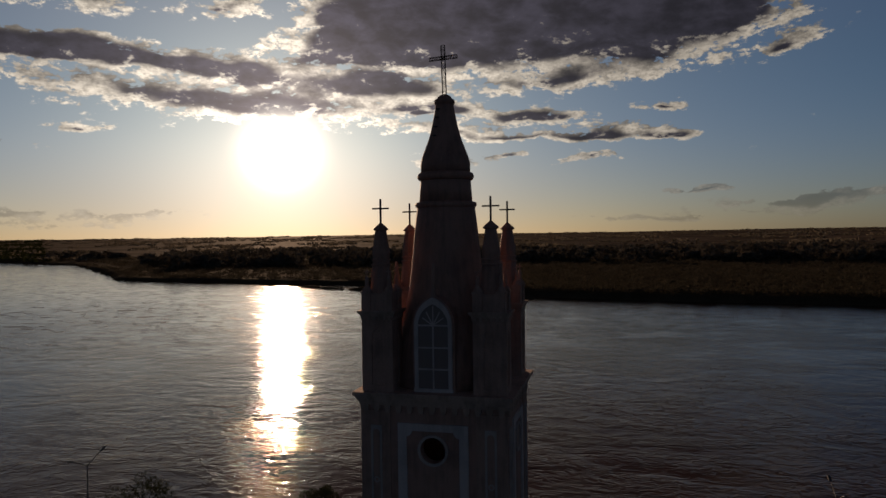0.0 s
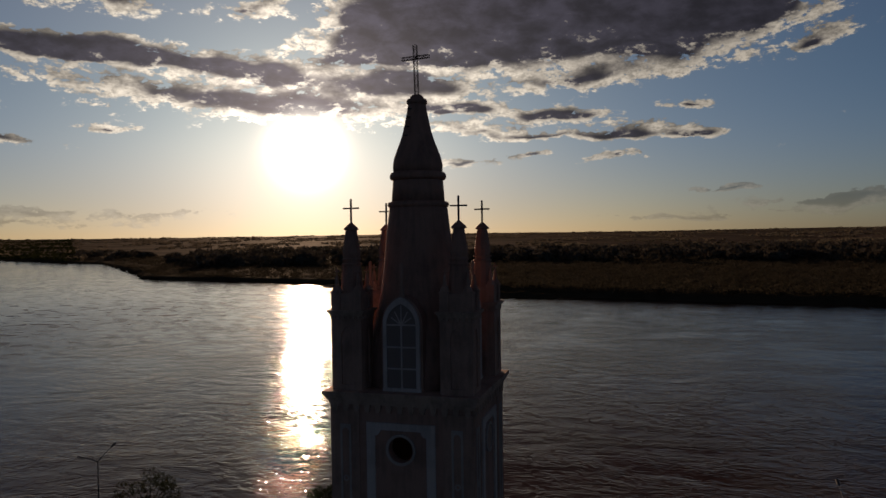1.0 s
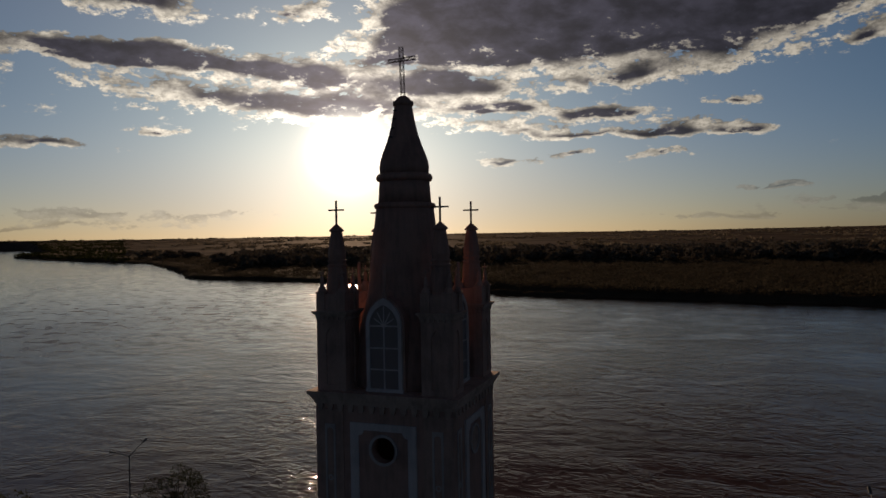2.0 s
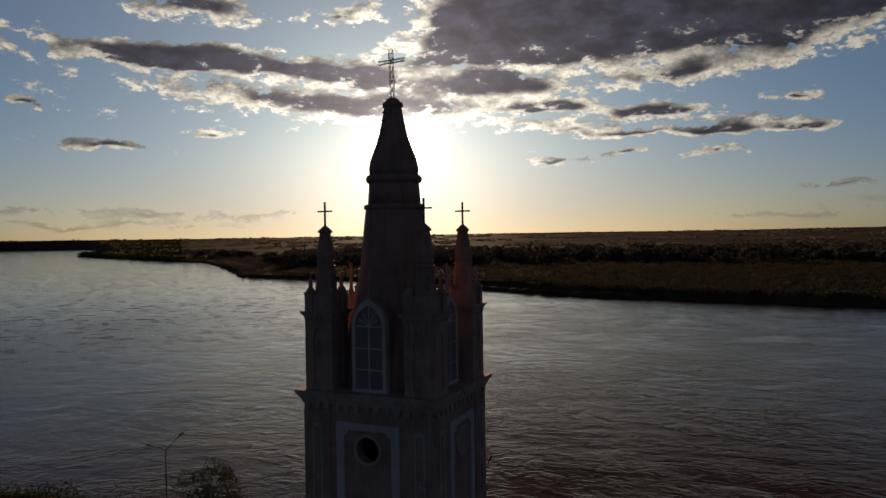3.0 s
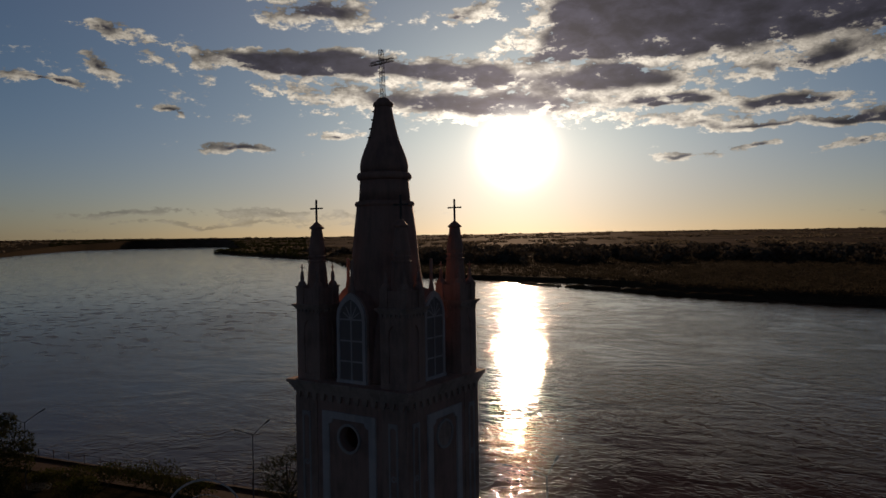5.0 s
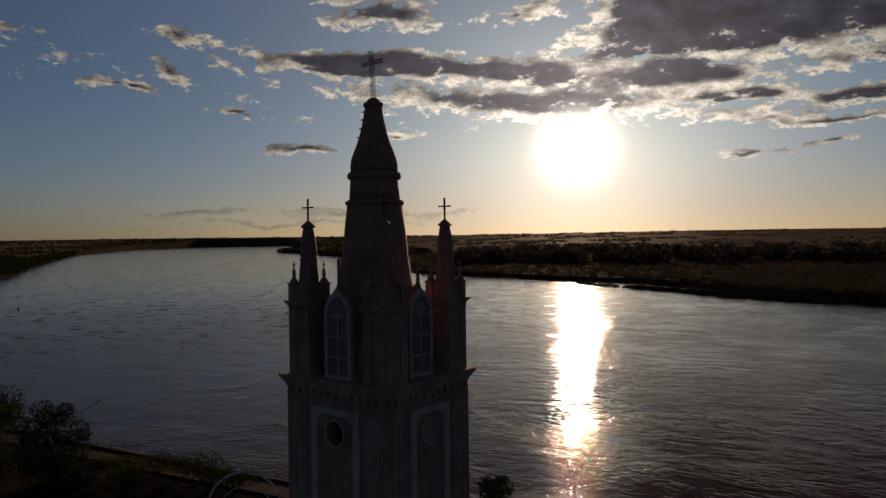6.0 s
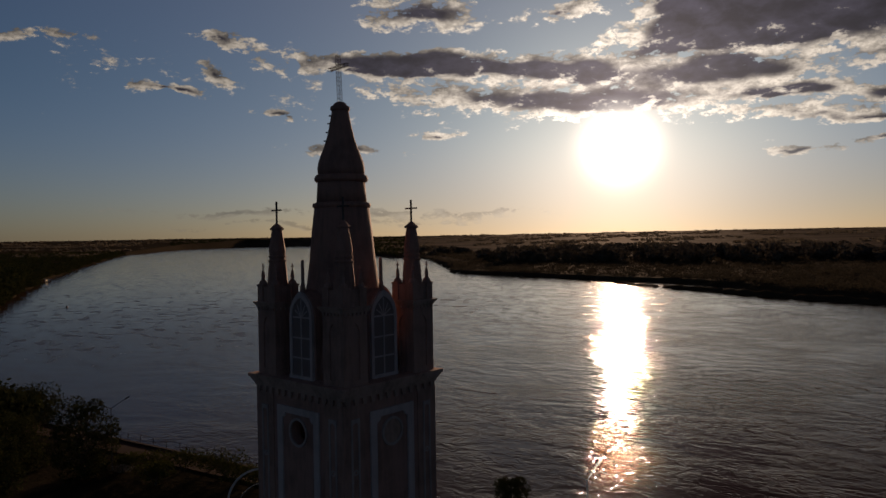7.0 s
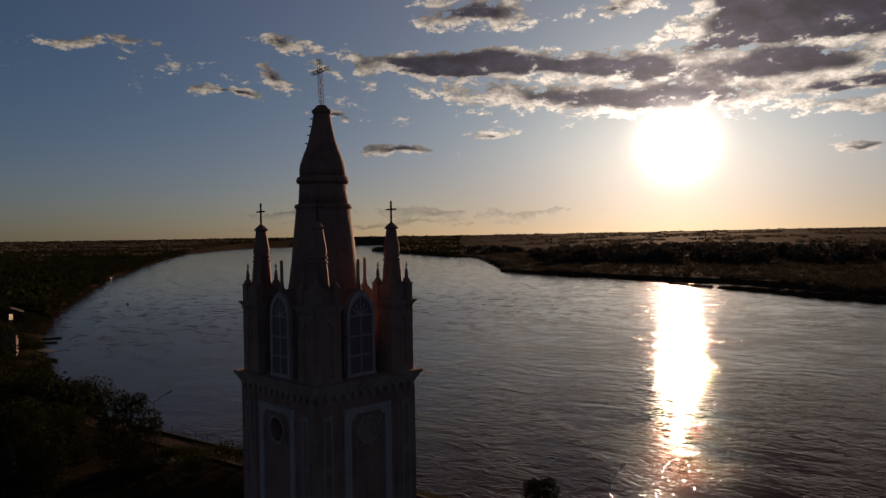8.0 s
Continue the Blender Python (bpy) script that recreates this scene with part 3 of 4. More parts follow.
# spire
bm = bmesh.new()
lathe(bm, [(1.62, 20.81), (1.55, 21.6), (1.42, 22.5), (1.25, 23.1), (1.13, 23.7), (1.04, 24.4), (0.955, 25.3), (0.865, 26.06)], 40)
spire = part("spire", bm, M_SPIRE, tower, "tapering red-brown spire with ring mouldings", smooth=True)
bm = bmesh.new()
lathe(bm, [(0.85, 26.03), (0.90, 26.06), (0.925, 26.12), (0.90, 26.19), (0.80, 26.22)], 40)
part("ring_moulding", bm, M_SPIRE, spire, smooth=True)
bm = bmesh.new()
lathe(bm, [(0.795, 26.2), (0.75, 26.86)], 40)
part("drum", bm, M_SPIRE, spire, smooth=True)
bm = bmesh.new()
lathe(bm, [(0.74, 26.84), (0.81, 26.87), (0.845, 26.93), (0.845, 27.0), (0.80, 27.07), (0.74, 27.09)], 40)
part("ring_moulding", bm, M_SPIRE, spire, smooth=True)
bm = bmesh.new()
lathe(bm, [(0.735, 27.08), (0.745, 27.3), (0.71, 27.5), (0.62, 27.75), (0.52, 28.0), (0.44, 28.25), (0.37, 28.55), (0.31, 28.85), (0.265, 29.12)], 40)
part("bulb", bm, M_SPIRE, spire, smooth=True)
bm = bmesh.new()
lathe(bm, [(0.26, 29.10), (0.305, 29.14), (0.315, 29.20), (0.29, 29.26), (0.22, 29.28), (0.2, 29.34), (0.12, 29.40), (0.0, 29.42)], 20)
part("cap", bm, M_SPIRE, spire, smooth=True)
# climbing rungs up the bulb
for z, r in ((28.15, 0.47), (28.42, 0.40), (28.70, 0.34), (28.95, 0.295)):
    bm = bmesh.new()
    box(bm, -r - 0.07, -r + 0.05, -0.05, 0.05, z - 0.015, z + 0.015)
    ob = part("rung", bm, M_IRON, spire)
    ob.matrix_basis = pose(0, 0, 0, 0, 0, 65)
# lattice cross on the cap
cross = tagged(new("lattice_cross"), "open lattice iron cross on the spire's cap", "cross")
cross.location = (0, 0, 29.40)
cross.rotation_euler = (radians(1.5), radians(-1.0), radians(4))


def truss(bm, a, b, wdt, bays, r=0.008):
    """Four bars with zigzag braces from a to b."""
    a, b = Vector(a), Vector(b)
    t = (b - a).normalized()
    p = Vector((0, 1, 0))
    q = t.cross(p)
    cs = [(p * i + q * j) * wdt / 2 for i, j in ((-1, -1), (1, -1), (1, 1), (-1, 1))]
    for c in cs:
        tube(bm, [a + c, b + c], r, 4)
    for k in range(bays):
        f0, f1 = a + (b - a) * k / bays, a + (b - a) * (k + 1) / bays
        for i in range(4):
            j = (i + 1) % 4
            tube(bm, [f0 + cs[i if k % 2 else j], f1 + cs[j if k % 2 else i]], r * 0.6, 4)
            tube(bm, [f1 + cs[i], f1 + cs[j]], r * 0.6, 4)


bm = bmesh.new()
truss(bm, (0, 0, -0.02), (0, 0, 1.47), 0.11, 11)
part("upright", bm, M_IRON, cross)
bm = bmesh.new()
truss(bm, (-0.43, 0, 1.08), (0.43, 0, 1.12), 0.09, 8)
part("arm", bm, M_IRON, cross)


# corner turrets
def build_turret(owner, at):
    tx, ty = at
    body = bmesh.new()
    box(body, tx - 0.41, tx + 0.41, ty - 0.41, ty + 0.41, 20.81, 22.98)
    tb = part("turret", body, M_PIER, owner, "square corner turret with blind arches")
    for k in range(4):
        mm = pose(tx, ty, 0, 0, 0, 90 * k) @ pose(0, -0.41, 0)
        bm = bmesh.new()
        ar = arch(0.16, 22.35, 0.30, 6)
        prism(bm, [(-0.45, 20.83), (-0.45, 22.98), (0.45, 22.98), (0.45, 20.83), (0.16, 20.83)] + ar[::-1] + [(-0.16, 20.83)], -0.02, 0.045, mm)
        box(bm, -0.16, 0.16, -0.045, 0.0, 20.83, 21.02, mm)
        part("arched_facing", bm, M_PIER, tb)
    bm = bmesh.new()
    for z0, z1, o in ((22.96, 23.02, 0.49), (23.02, 23.06, 0.525), (23.06, 23.12, 0.56)):
        box(bm, tx - o, tx + o, ty - o, ty + o, z0, z1)
    for k in range(4):
        mm = pose(tx, ty, 0, 0, 0, 90 * k) @ pose(0, -0.455, 0)
        for i in range(6):
            u = -0.38 + i * 0.152
            box(bm, u - 0.035, u + 0.035, -0.045, 0.01, 22.87, 22.965, mm)
    part("turret_cornice", bm, M_MOULD, tb)
    bm = bmesh.new()
    box(bm, tx - 0.40, tx + 0.40, ty - 0.40, ty + 0.40, 23.12, 23.56)
    box(bm, tx - 0.42, tx + 0.42, ty - 0.42, ty + 0.42, 23.56, 23.60)
    part("parapet", bm, M_PIER, tb)
    bm = bmesh.new()
    lathe(bm, [(0.34, 23.58), (0.32, 23.72), (0.292, 24.1), (0.262, 24.36), (0.295, 24.38), (0.295, 24.42), (0.248, 24.44), (0.248, 24.50), (0.28, 24.52), (0.28, 24.56),
               (0.24, 24.58), (0.265, 24.72), (0.245, 24.86), (0.205, 25.1), (0.162, 25.38)], 12, at)
    part("pinnacle", bm, M_SPIRE, tb)
    bm = bmesh.new()
    lathe(bm, [(0.165, 25.37), (0.225, 25.39), (0.22, 25.43), (0.10, 25.54), (0.03, 25.60), (0.0, 25.60)], 8, at)
    part("pinnacle_cap", bm, M_SPIRE, tb)
    bm = bmesh.new()
    box(bm, tx - 0.025, tx + 0.025, ty - 0.02, ty + 0.02, 25.55, 26.28)
    box(bm, tx - 0.245, tx - 0.025, ty - 0.02, ty + 0.02, 25.985, 26.03)
    box(bm, tx + 0.025, tx + 0.245, ty - 0.02, ty + 0.02, 25.985, 26.03)
    part("cross", bm, M_IRON, tb)
    for sx in (-1, 1):
        for sy in (-1, 1):
            px, py = tx + sx * 0.325, ty + sy * 0.325
            bm = bmesh.new()
            box(bm, px - 0.13, px + 0.13, py - 0.13, py + 0.13, 23.11, 23.62)
            box(bm, px - 0.15, px + 0.15, py - 0.15, py + 0.15, 23.616, 23.665)
            lathe(bm, [(0.14, 23.65), (0.135, 23.70), (0.105, 23.765), (0.066, 23.80), (0.056, 23.84), (0.064, 23.90), (0.052, 24.0), (0.042, 24.08), (0.0, 24.12)], 10, (px, py))
            box(bm, px - 0.014, px + 0.014, py - 0.014, py + 0.014, 24.08, 24.32)
            box(bm, px - 0.085, px - 0.014, py - 0.012, py + 0.012, 24.20, 24.228)
            box(bm, px + 0.014, px + 0.085, py - 0.012, py + 0.012, 24.20, 24.228)
            part("small_pinnacle", bm, M_PIER, tb)


for at in ((-1.6, -1.34), (1.6, -1.34), (1.6, 1.50), (-1.6, 1.50)):
    build_turret(tower, at)
bm = bmesh.new()
box(bm, -2.4, 2.4, Y0 - 0.35, Y1 + 0.35, -0.3, 1.1)
box(bm, -2.25, 2.25, Y0 - 0.2, Y1 + 0.2, 1.1, 1.3)
part("plinth", bm, M_MOULD, tower)


# ---- trees ----
def leaves(verts, faces, rng, centre, radius, n, size, squash=0.8):
    """Leaf blades scattered through a rounded clump."""
    for _ in range(n):
        v = rng.normal(size=3)
        v *= rng.uniform(0.35, 1.0) ** 0.5 / np.linalg.norm(v)
        c = np.array(centre) + v * np.array([radius, radius, radius * squash])
        a, b = rng.normal(size=3), rng.normal(size=3)
        a /= np.linalg.norm(a)
        b -= a * a.dot(b)
        b /= np.linalg.norm(b)
        s = size * rng.uniform(0.6, 1.3)
        i = len(verts)
        verts += [tuple(c - a * s), tuple(c + b * s * 0.45), tuple(c + a * s), tuple(c - b * s * 0.45)]
        faces.append((i, i + 1, i + 2, i + 3))


def leaf_mesh(name, verts, faces, mat, parent=None):
    me = bpy.data.meshes.new(name)
    me.from_pydata(verts, [], faces)
    me.materials.append(mat)
    ob = new(name, me)
    if parent:
        ob.parent = parent
    return ob


def tree(label, at, top, spread, seed, clumps=16, per=170, size=0.2, mat=None, sparse=0.0, low=0.35, clump=0.36, thin=1.0):
    x, y = at
    z0 = float(height(np.array([float(x)]), np.array([float(y)]))[0])
    rng = np.random.RandomState(seed)
    t = tagged(new("tree"), label, "tree")
    t.location = (x, y, z0)
    h = top - z0
    bm = bmesh.new()
    r0 = (0.028 * h + 0.05) * thin
    tip = (rng.uniform(-0.3, 0.3), rng.uniform(-0.3, 0.3), h * 0.8)
    tube(bm, [(0, 0, -0.3), (0.05, 0, h * 0.2), (tip[0] * 0.5, tip[1] * 0.5, h * 0.5), tip], [r0 * 1.3, r0, r0 * 0.6, r0 * 0.2], 8)
    part("trunk", bm, M_BARK, t)
    verts, faces = [], []
    limb = bmesh.new()
    for k in range(clumps):
        a = 2.4 * k + rng.uniform(-0.4, 0.4)
        f = (k + 0.5) / clumps
        rr = spread * math.sqrt(max(0.05, 1 - (1.6 * f - 0.75) ** 2)) * rng.uniform(0.35, 0.8)
        zz = h * (low + (0.93 - low) * f)
        c = (rr * math.cos(a), rr * math.sin(a), zz - clump * spread * 0.35)
        st = (tip[0] * 0.4, tip[1] * 0.4, min(h * 0.6, zz * 0.6))
        mid = tuple(0.5 * (p + q) for p, q in zip(st, c))
        tube(limb, [st, (mid[0], mid[1], mid[2] + 0.15), c], [r0 * 0.4, r0 * 0.25, r0 * 0.08], 5)
        leaves(verts, faces, rng, c, clump * spread * rng.uniform(0.75, 1.2), int(per * (1 - sparse)), size)
    part("branchwork", limb, M_BARK, t)
    leaf_mesh("crown", verts, faces, mat or M_LEAF, t)
    return t


def shrub(label, at, top, spread, seed, mat=None, n=900, size=0.14):
    x, y = at
    z0 = float(height(np.array([float(x)]), np.array([float(y)]))[0])
    rng = np.random.RandomState(seed)
    t = tagged(new("bush"), label, "bush")
    t.location = (x, y, z0)
    h = top - z0
    bm = bmesh.new()
    for k in range(6):
        a = k * 1.05 + rng.uniform(-0.3, 0.3)
        tube(bm, [(0, 0, -0.1), (0.3 * spread * math.cos(a), 0.3 * spread * math.sin(a), h * 0.45), (0.6 * spread * math.cos(a), 0.6 * spread * math.sin(a), h * 0.75)], [0.05, 0.03, 0.01], 5)
    part("stem", bm, M_BARK, t)
    verts, faces = [], []
    for k in range(9):
        a = k * 2.4
        rr = spread * 0.55 * math.sqrt((k + 0.3) / 9)
        leaves(verts, faces, rng, (rr * math.cos(a), rr * math.sin(a), h * rng.uniform(0.42, 0.66)), spread * 0.52, n // 9, size, min(1.0, 0.62 * h / spread))
    leaf_mesh("foliage", verts, faces, mat or M_BUSH, t)
    return t


tree("slender open-crowned tree beside the promenade", (-30.4, 25.6), 7.7, 3.6, 11, 24, 300, 0.075, low=0.42, clump=0.21, thin=0.55)
tree("small dense tree low on the river bank", (-22.8, 40.3), 2.3, 1.9, 12, 14, 300, 0.11, low=0.3)
tree("broad leafy tree beside a street lamp", (-62.8, 16.8), 8.8, 4.3, 13, 34, 330, 0.14, low=0.06, clump=0.27)
tree("dark leafy tree behind the promenade", (-71, 12.0), 6.3, 5.2, 14, 26, 420, 0.17, low=0.08)
tree("large dense green tree near the church", (-58, 3.6), 10.8, 6.6, 15, 38, 620, 0.17, low=0.12, clump=0.32)
tree("round dark tree by the water", (-97, 22.5), 4.4, 5.4, 16, 24, 420, 0.18, low=0.15, clump=0.42)
shrub("rounded yellow-green bush on the lawn", (-53.5, 20.3), 2.9, 2.3, 21, n=1300)
for k, (bx, by, bh, bs) in enumerate(((-58.6, 22.6, 1.9, 2.2), (-55.6, 24.6, 2.2, 2.4), (-53.0, 26.2, 2.0, 2.2), (-50.4, 26.6, 2.4, 2.6), (-47.6, 26.2, 1.7, 2.2), (-45.0, 27.0, 1.5, 2.0), (-61.8, 21.4, 1.4, 1.7))):
    tagged(shrub("yellow-green bush along the promenade edge", (bx, by), bh * 1.2, bs * 1.2, 30 + k), group="bushes along the promenade")


# ---- far woods and scrub ----
def woods(name, label, spots, seed, blades=60, size=1.1, mat=None):
    """Many small crowns as one mesh: spots of (x, y, crown radius, height)."""
    rng = np.random.RandomState(seed)
    P = spots
    n = len(P)
    z0 = height(P[:, 0], P[:, 1])
    idx = np.repeat(np.arange(n), blades)
    N = len(idx)
    v = rng.normal(size=(N, 3))
    v /= np.linalg.norm(v, axis=1)[:, None]
    v *= (rng.uniform(0.3, 1, N) ** 0.4)[:, None]
    R, H = P[idx, 2], P[idx, 3]
    lump = 1 + 0.25 * np.sin(idx * 1.7 + v[:, 0] * 5) * np.cos(v[:, 2] * 4 + idx)
    c = np.stack([P[idx, 0] + v[:, 0] * R * lump, P[idx, 1] + v[:, 1] * R * lump, z0[idx] + H * 0.52 + v[:, 2] * H * 0.5 * lump], 1)
    a = rng.normal(size=(N, 3))
    a /= np.linalg.norm(a, axis=1)[:, None]
    b = np.cross(a, rng.normal(size=(N, 3)))
    b /= np.linalg.norm(b, axis=1)[:, None]
    s = (size * rng.uniform(0.6, 1.3, N) * np.clip(R / 5, 0.3, 1.6))[:, None]
    verts = np.stack([c - a * s, c + b * s * 0.6, c + a * s, c - b * s * 0.6], 1).reshape(-1, 3)
    faces = np.arange(4 * N).reshape(-1, 4)
    ob = leaf_mesh(name, verts.tolist(), faces.tolist(), mat or M_WOOD)
    return tagged(ob, label, "trees", kind="stuff")


rng = np.random.RandomState(5)


def scatter(n, r0, r1, a0, a1, rad, hgt, clear_of_water, power=1.0, gaps=0.0, within=1e9, dry=False):
    """Spots of (x, y, crown radius, height) on land, between two bearings and distances."""
    a = np.radians(rng.uniform(a0, a1, n))
    r = r0 + (r1 - r0) * rng.uniform(size=n) ** power
    x, y = HUB[0] + r * np.sin(a), HUB[1] + r * np.cos(a)
    sd = to_bank(x, y)
    keep = (sd > clear_of_water) & (sd < within)
    if dry:
        keep &= height(x, y) > WATER_Z + 0.15
    if gaps:
        keep &= waves(x, y, 70.0, 9) > gaps - 0.35
    k = rng.uniform(0.6, 1.35, n)
    hh = hgt * rng.uniform(0.6, 1.3, n) * (0.5 + 0.5 * k)
    return np.stack([x, y, rad * k, hh], 1)[keep]


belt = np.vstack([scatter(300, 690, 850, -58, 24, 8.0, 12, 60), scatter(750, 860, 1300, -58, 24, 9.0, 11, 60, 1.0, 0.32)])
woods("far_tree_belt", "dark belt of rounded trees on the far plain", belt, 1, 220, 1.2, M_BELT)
woods("far_scrub", "low dry scrub on the far bank", np.vstack([scatter(13000, 285, 760, -60, 24, 2.8, 1.8, 7, 1.2), scatter(5000, 700, 1250, -60, 24, 5.0, 3.0, 30)]), 2, 26, 0.8)
woods("bank_scrub", "dark brush along the far water's edge", scatter(14000, 280, 1250, -58, 24, 2.4, 2.2, 1.5, within=16), 3, 30, 0.8)
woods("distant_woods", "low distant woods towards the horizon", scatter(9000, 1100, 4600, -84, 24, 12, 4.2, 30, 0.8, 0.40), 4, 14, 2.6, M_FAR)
woods("point_woods", "dark low woods on the far point of the river", scatter(2600, 900, 4300, -62, -44, 11, 4.0, 12), 9, 22, 2.2, M_LEAF)
left = np.vstack([scatter(4500, 280, 1900, -84, -50, 5.0, 6.5, 4, 1.4), scatter(60000, 280, 1900, -84, -50, 3.0, 3.5, -8.0, 1.5, within=22, dry=True)])
left = left[np.hypot(left[:, 0] - HUB[0] + 563, left[:, 1] - HUB[1] - 204) > 17]
woods("left_bank_woods", "dense dark woods along the near bank", left, 6, 44, 1.1, M_LEAF)
close = scatter(900, 105, 300, -88, -66, 3.4, 5.0, 9)
brush = scatter(12000, 95, 420, -86, -60, 1.8, 1.9, -7.0, within=16, dry=True)
brush = brush[(np.hypot(brush[:, 0] + 198, brush[:, 1] - 47) > 10) & (np.hypot(brush[:, 0] + 166, brush[:, 1] - 39) > 8) & (brush[:, 0] < -100)]


def opening(q, at, half, x0, x1):
    """Keeps the spots that do not stand on the open strip that leads from the church to a place."""
    way = (np.array(at) - HUB) / np.hypot(at[0] - HUB[0], at[1] - HUB[1])
    off = np.abs((q[:, 0] - at[0]) * way[1] - (q[:, 1] - at[1]) * way[0])
    return q[(off > half) | (q[:, 0] < x0) | (q[:, 0] > x1)]


HOUSE, SHED, FAR_BOAT = (-243.2, 47.5), (-160.4, 29.2), (-551.0, 187.0)
for at, half, x0, x1 in ((HOUSE, 4.5, -248, -196), (SHED, 3.6, -170, -128)):
    close, brush = opening(close, at, half, x0, x1), opening(brush, at, half, x0, x1)
woods("near_bank_brush", "dark low brush along the near water's edge", brush, 8, 120, 0.45, M_LEAF)
woods("near_bank_trees", "dark riverside trees behind the boats", close, 7, 360, 0.45, M_LEAF)


# ---- promenade ----
def street_lamp(at, top, label):
    x, y = at
    t = tagged(new("street_lamp"), label, "street lamp", "lamps along the promenade")
    t.location = (x, y, 0)
    bm = bmesh.new()
    lathe(bm, [(0.14, -0.1), (0.14, 0.05), (0.07, 0.1), (0.042, top), (0.0, top + 0.03)], 8)
    part("mast", bm, M_STEEL, t)
    for s in (-1, 1):
        bm = bmesh.new()
        tube(bm, [(0, 0, top - 0.08), (0, s * 0.7, top + 0.3), (0, s * 1.6, top + 0.72)], [0.035, 0.03, 0.026], 6)
        arm = part("arm", bm, M_STEEL, t)
        bm = bmesh.new()
        mm = pose(0, s * 1.6, top + 0.72, 22 * s, 0, 0)
        box(bm, -0.11, 0.11, -0.08 if s > 0 else -0.55, 0.55 if s > 0 else 0.08, -0.05, 0.05, mm, bevel=0.03)
        part("lamp_head", bm, M_STEEL, arm)
    return t


for at, top in (((-62.0, 19.6), 6.95), ((-37.3, 27.7), 7.15), ((-8.8, 30.4), 7.4), ((19.0, 32.6), 7.0)):
    street_lamp(at, top, "tall grey street lamp with two raised arms")

# white arch
ar = tagged(new("white_arch"), "white tubular arch beside the promenade", "arch")
ar.location = (-38.7, 23.2, 0)
ar.rotation_euler = (0, 0, radians(40))
for name, rad, th, yy in (("outer_hoop", 3.3, 0.10, 0.0), ("inner_hoop", 2.5, 0.035, 0.5)):
    bm = bmesh.new()
    tube(bm, [(rad * math.cos(a), yy, 0.7 * (rad == 3.3) + rad * math.sin(a)) for a in [math.pi * i / 36 for i in range(37)]], th, 8)
    part(name, bm, M_WHITE, ar)
bm = bmesh.new()
for s in (-1, 1):
    box(bm, s * 3.3 - 0.2, s * 3.3 + 0.2, -0.25, 0.75, -0.2, 0.75)
part("footing", bm, M_MOULD, ar)


# paved walk along the bank with its kerb and railing
EDGE = [(-90, 22.6), (-79, 24.6), (-62, 27.6), (-37, 32.2), (-9, 35.2), (20, 37.4), (75, 39.5)]


def along(step):
    """Points at even steps along the walk's river edge, each with its inward direction."""
    out = []
    for (ax, ay), (bx, by) in zip(EDGE, EDGE[1:]):
        L = math.hypot(bx - ax, by - ay)
        k = max(1, round(L / step))
        for i in range(k):
            out.append((ax + (bx - ax) * i / k, ay + (by - ay) * i / k, (by - ay) / L, -(bx - ax) / L))
    return out


def paving(n, p):
    br = n.add("ShaderNodeTexBrick")
    n.put(br.inputs["Vector"], n.pos)
    br.inputs["Color1"].default_value = (0.060, 0.026, 0.019, 1)
    br.inputs["Color2"].default_value = (0.045, 0.021, 0.016, 1)
    br.inputs["Mortar"].default_value = (0.05, 0.035, 0.03, 1)
    br.inputs["Scale"].default_value = 4.0
    n.put(p.inputs["Base Color"], n.mix(n.ramp(n.noise(n.pos, 0.8, 5), 0.35, 0.7, 0.0, 0.6), br.outputs[0], (0.07, 0.042, 0.03, 1)))
    p.inputs["Roughness"].default_value = 0.9
    p.inputs["Specular IOR Level"].default_value = 0.1


M_PAVE = material("red_brick_paving", paving)


def ribbon(bm, inner, outer, z0, z1):
    """A long slab that follows the walk's edge between two offsets."""
    rows = []
    for x, y, nx, ny in along(4.0):
        rows.append([bm.verts.new((x + nx * o, y + ny * o, z)) for o, z in ((outer, z0), (outer, z1), (inner, z1), (inner, z0))])
    for a, b in zip(rows, rows[1:]):
        for i in range(4):
            bm.faces.new((a[i], a[(i + 1) % 4], b[(i + 1) % 4], b[i]))
    bm.faces.new(rows[0])
    bm.faces.new(rows[-1][::-1])


bm = bmesh.new()
ribbon(bm, 3.6, 0.2, -0.6, 0.10)
tagged(finish("pavement", bm, M_PAVE), "red brick paved riverside walk", "pavement", kind="structure")
bm = bmesh.new()
ribbon(bm, 0.2, -0.15, -1.2, 0.24)
tagged(finish("kerb", bm, plaster("stained_concrete", (0.075, 0.052, 0.045), (0.045, 0.034, 0.030))), "stained concrete kerb along the river walk", "kerb", kind="structure")
rail = tagged(new("railing"), "thin dark metal railing along the river walk", "railing")
posts = [q for q in along(2.4) if q[0] < -30]
bm = bmesh.new()
lathe(bm, [(0.035, 0.0), (0.035, 1.0), (0.0, 1.03)], 6)
post = part("post", bm, M_IRON, rail)
post.location = (posts[0][0], posts[0][1], 0.22)
for x, y, nx, ny in posts[1:]:
    q = new("post", post.data)
    q.parent = rail
    q.location = (x, y, 0.22)
for z in (0.72, 1.2):
    bm = bmesh.new()
    tube(bm, [(x, y, z) for x, y, nx, ny in posts], 0.016, 5)
    part("rail", bm, M_IRON, rail)

shrub("low bush with pale blossom on the lawn", (-60.6, 20.2), 0.8, 1.5, 41, leaf("pale_blossom", (0.10, 0.11, 0.06), (0.45, 0.42, 0.38)), 500, 0.09)


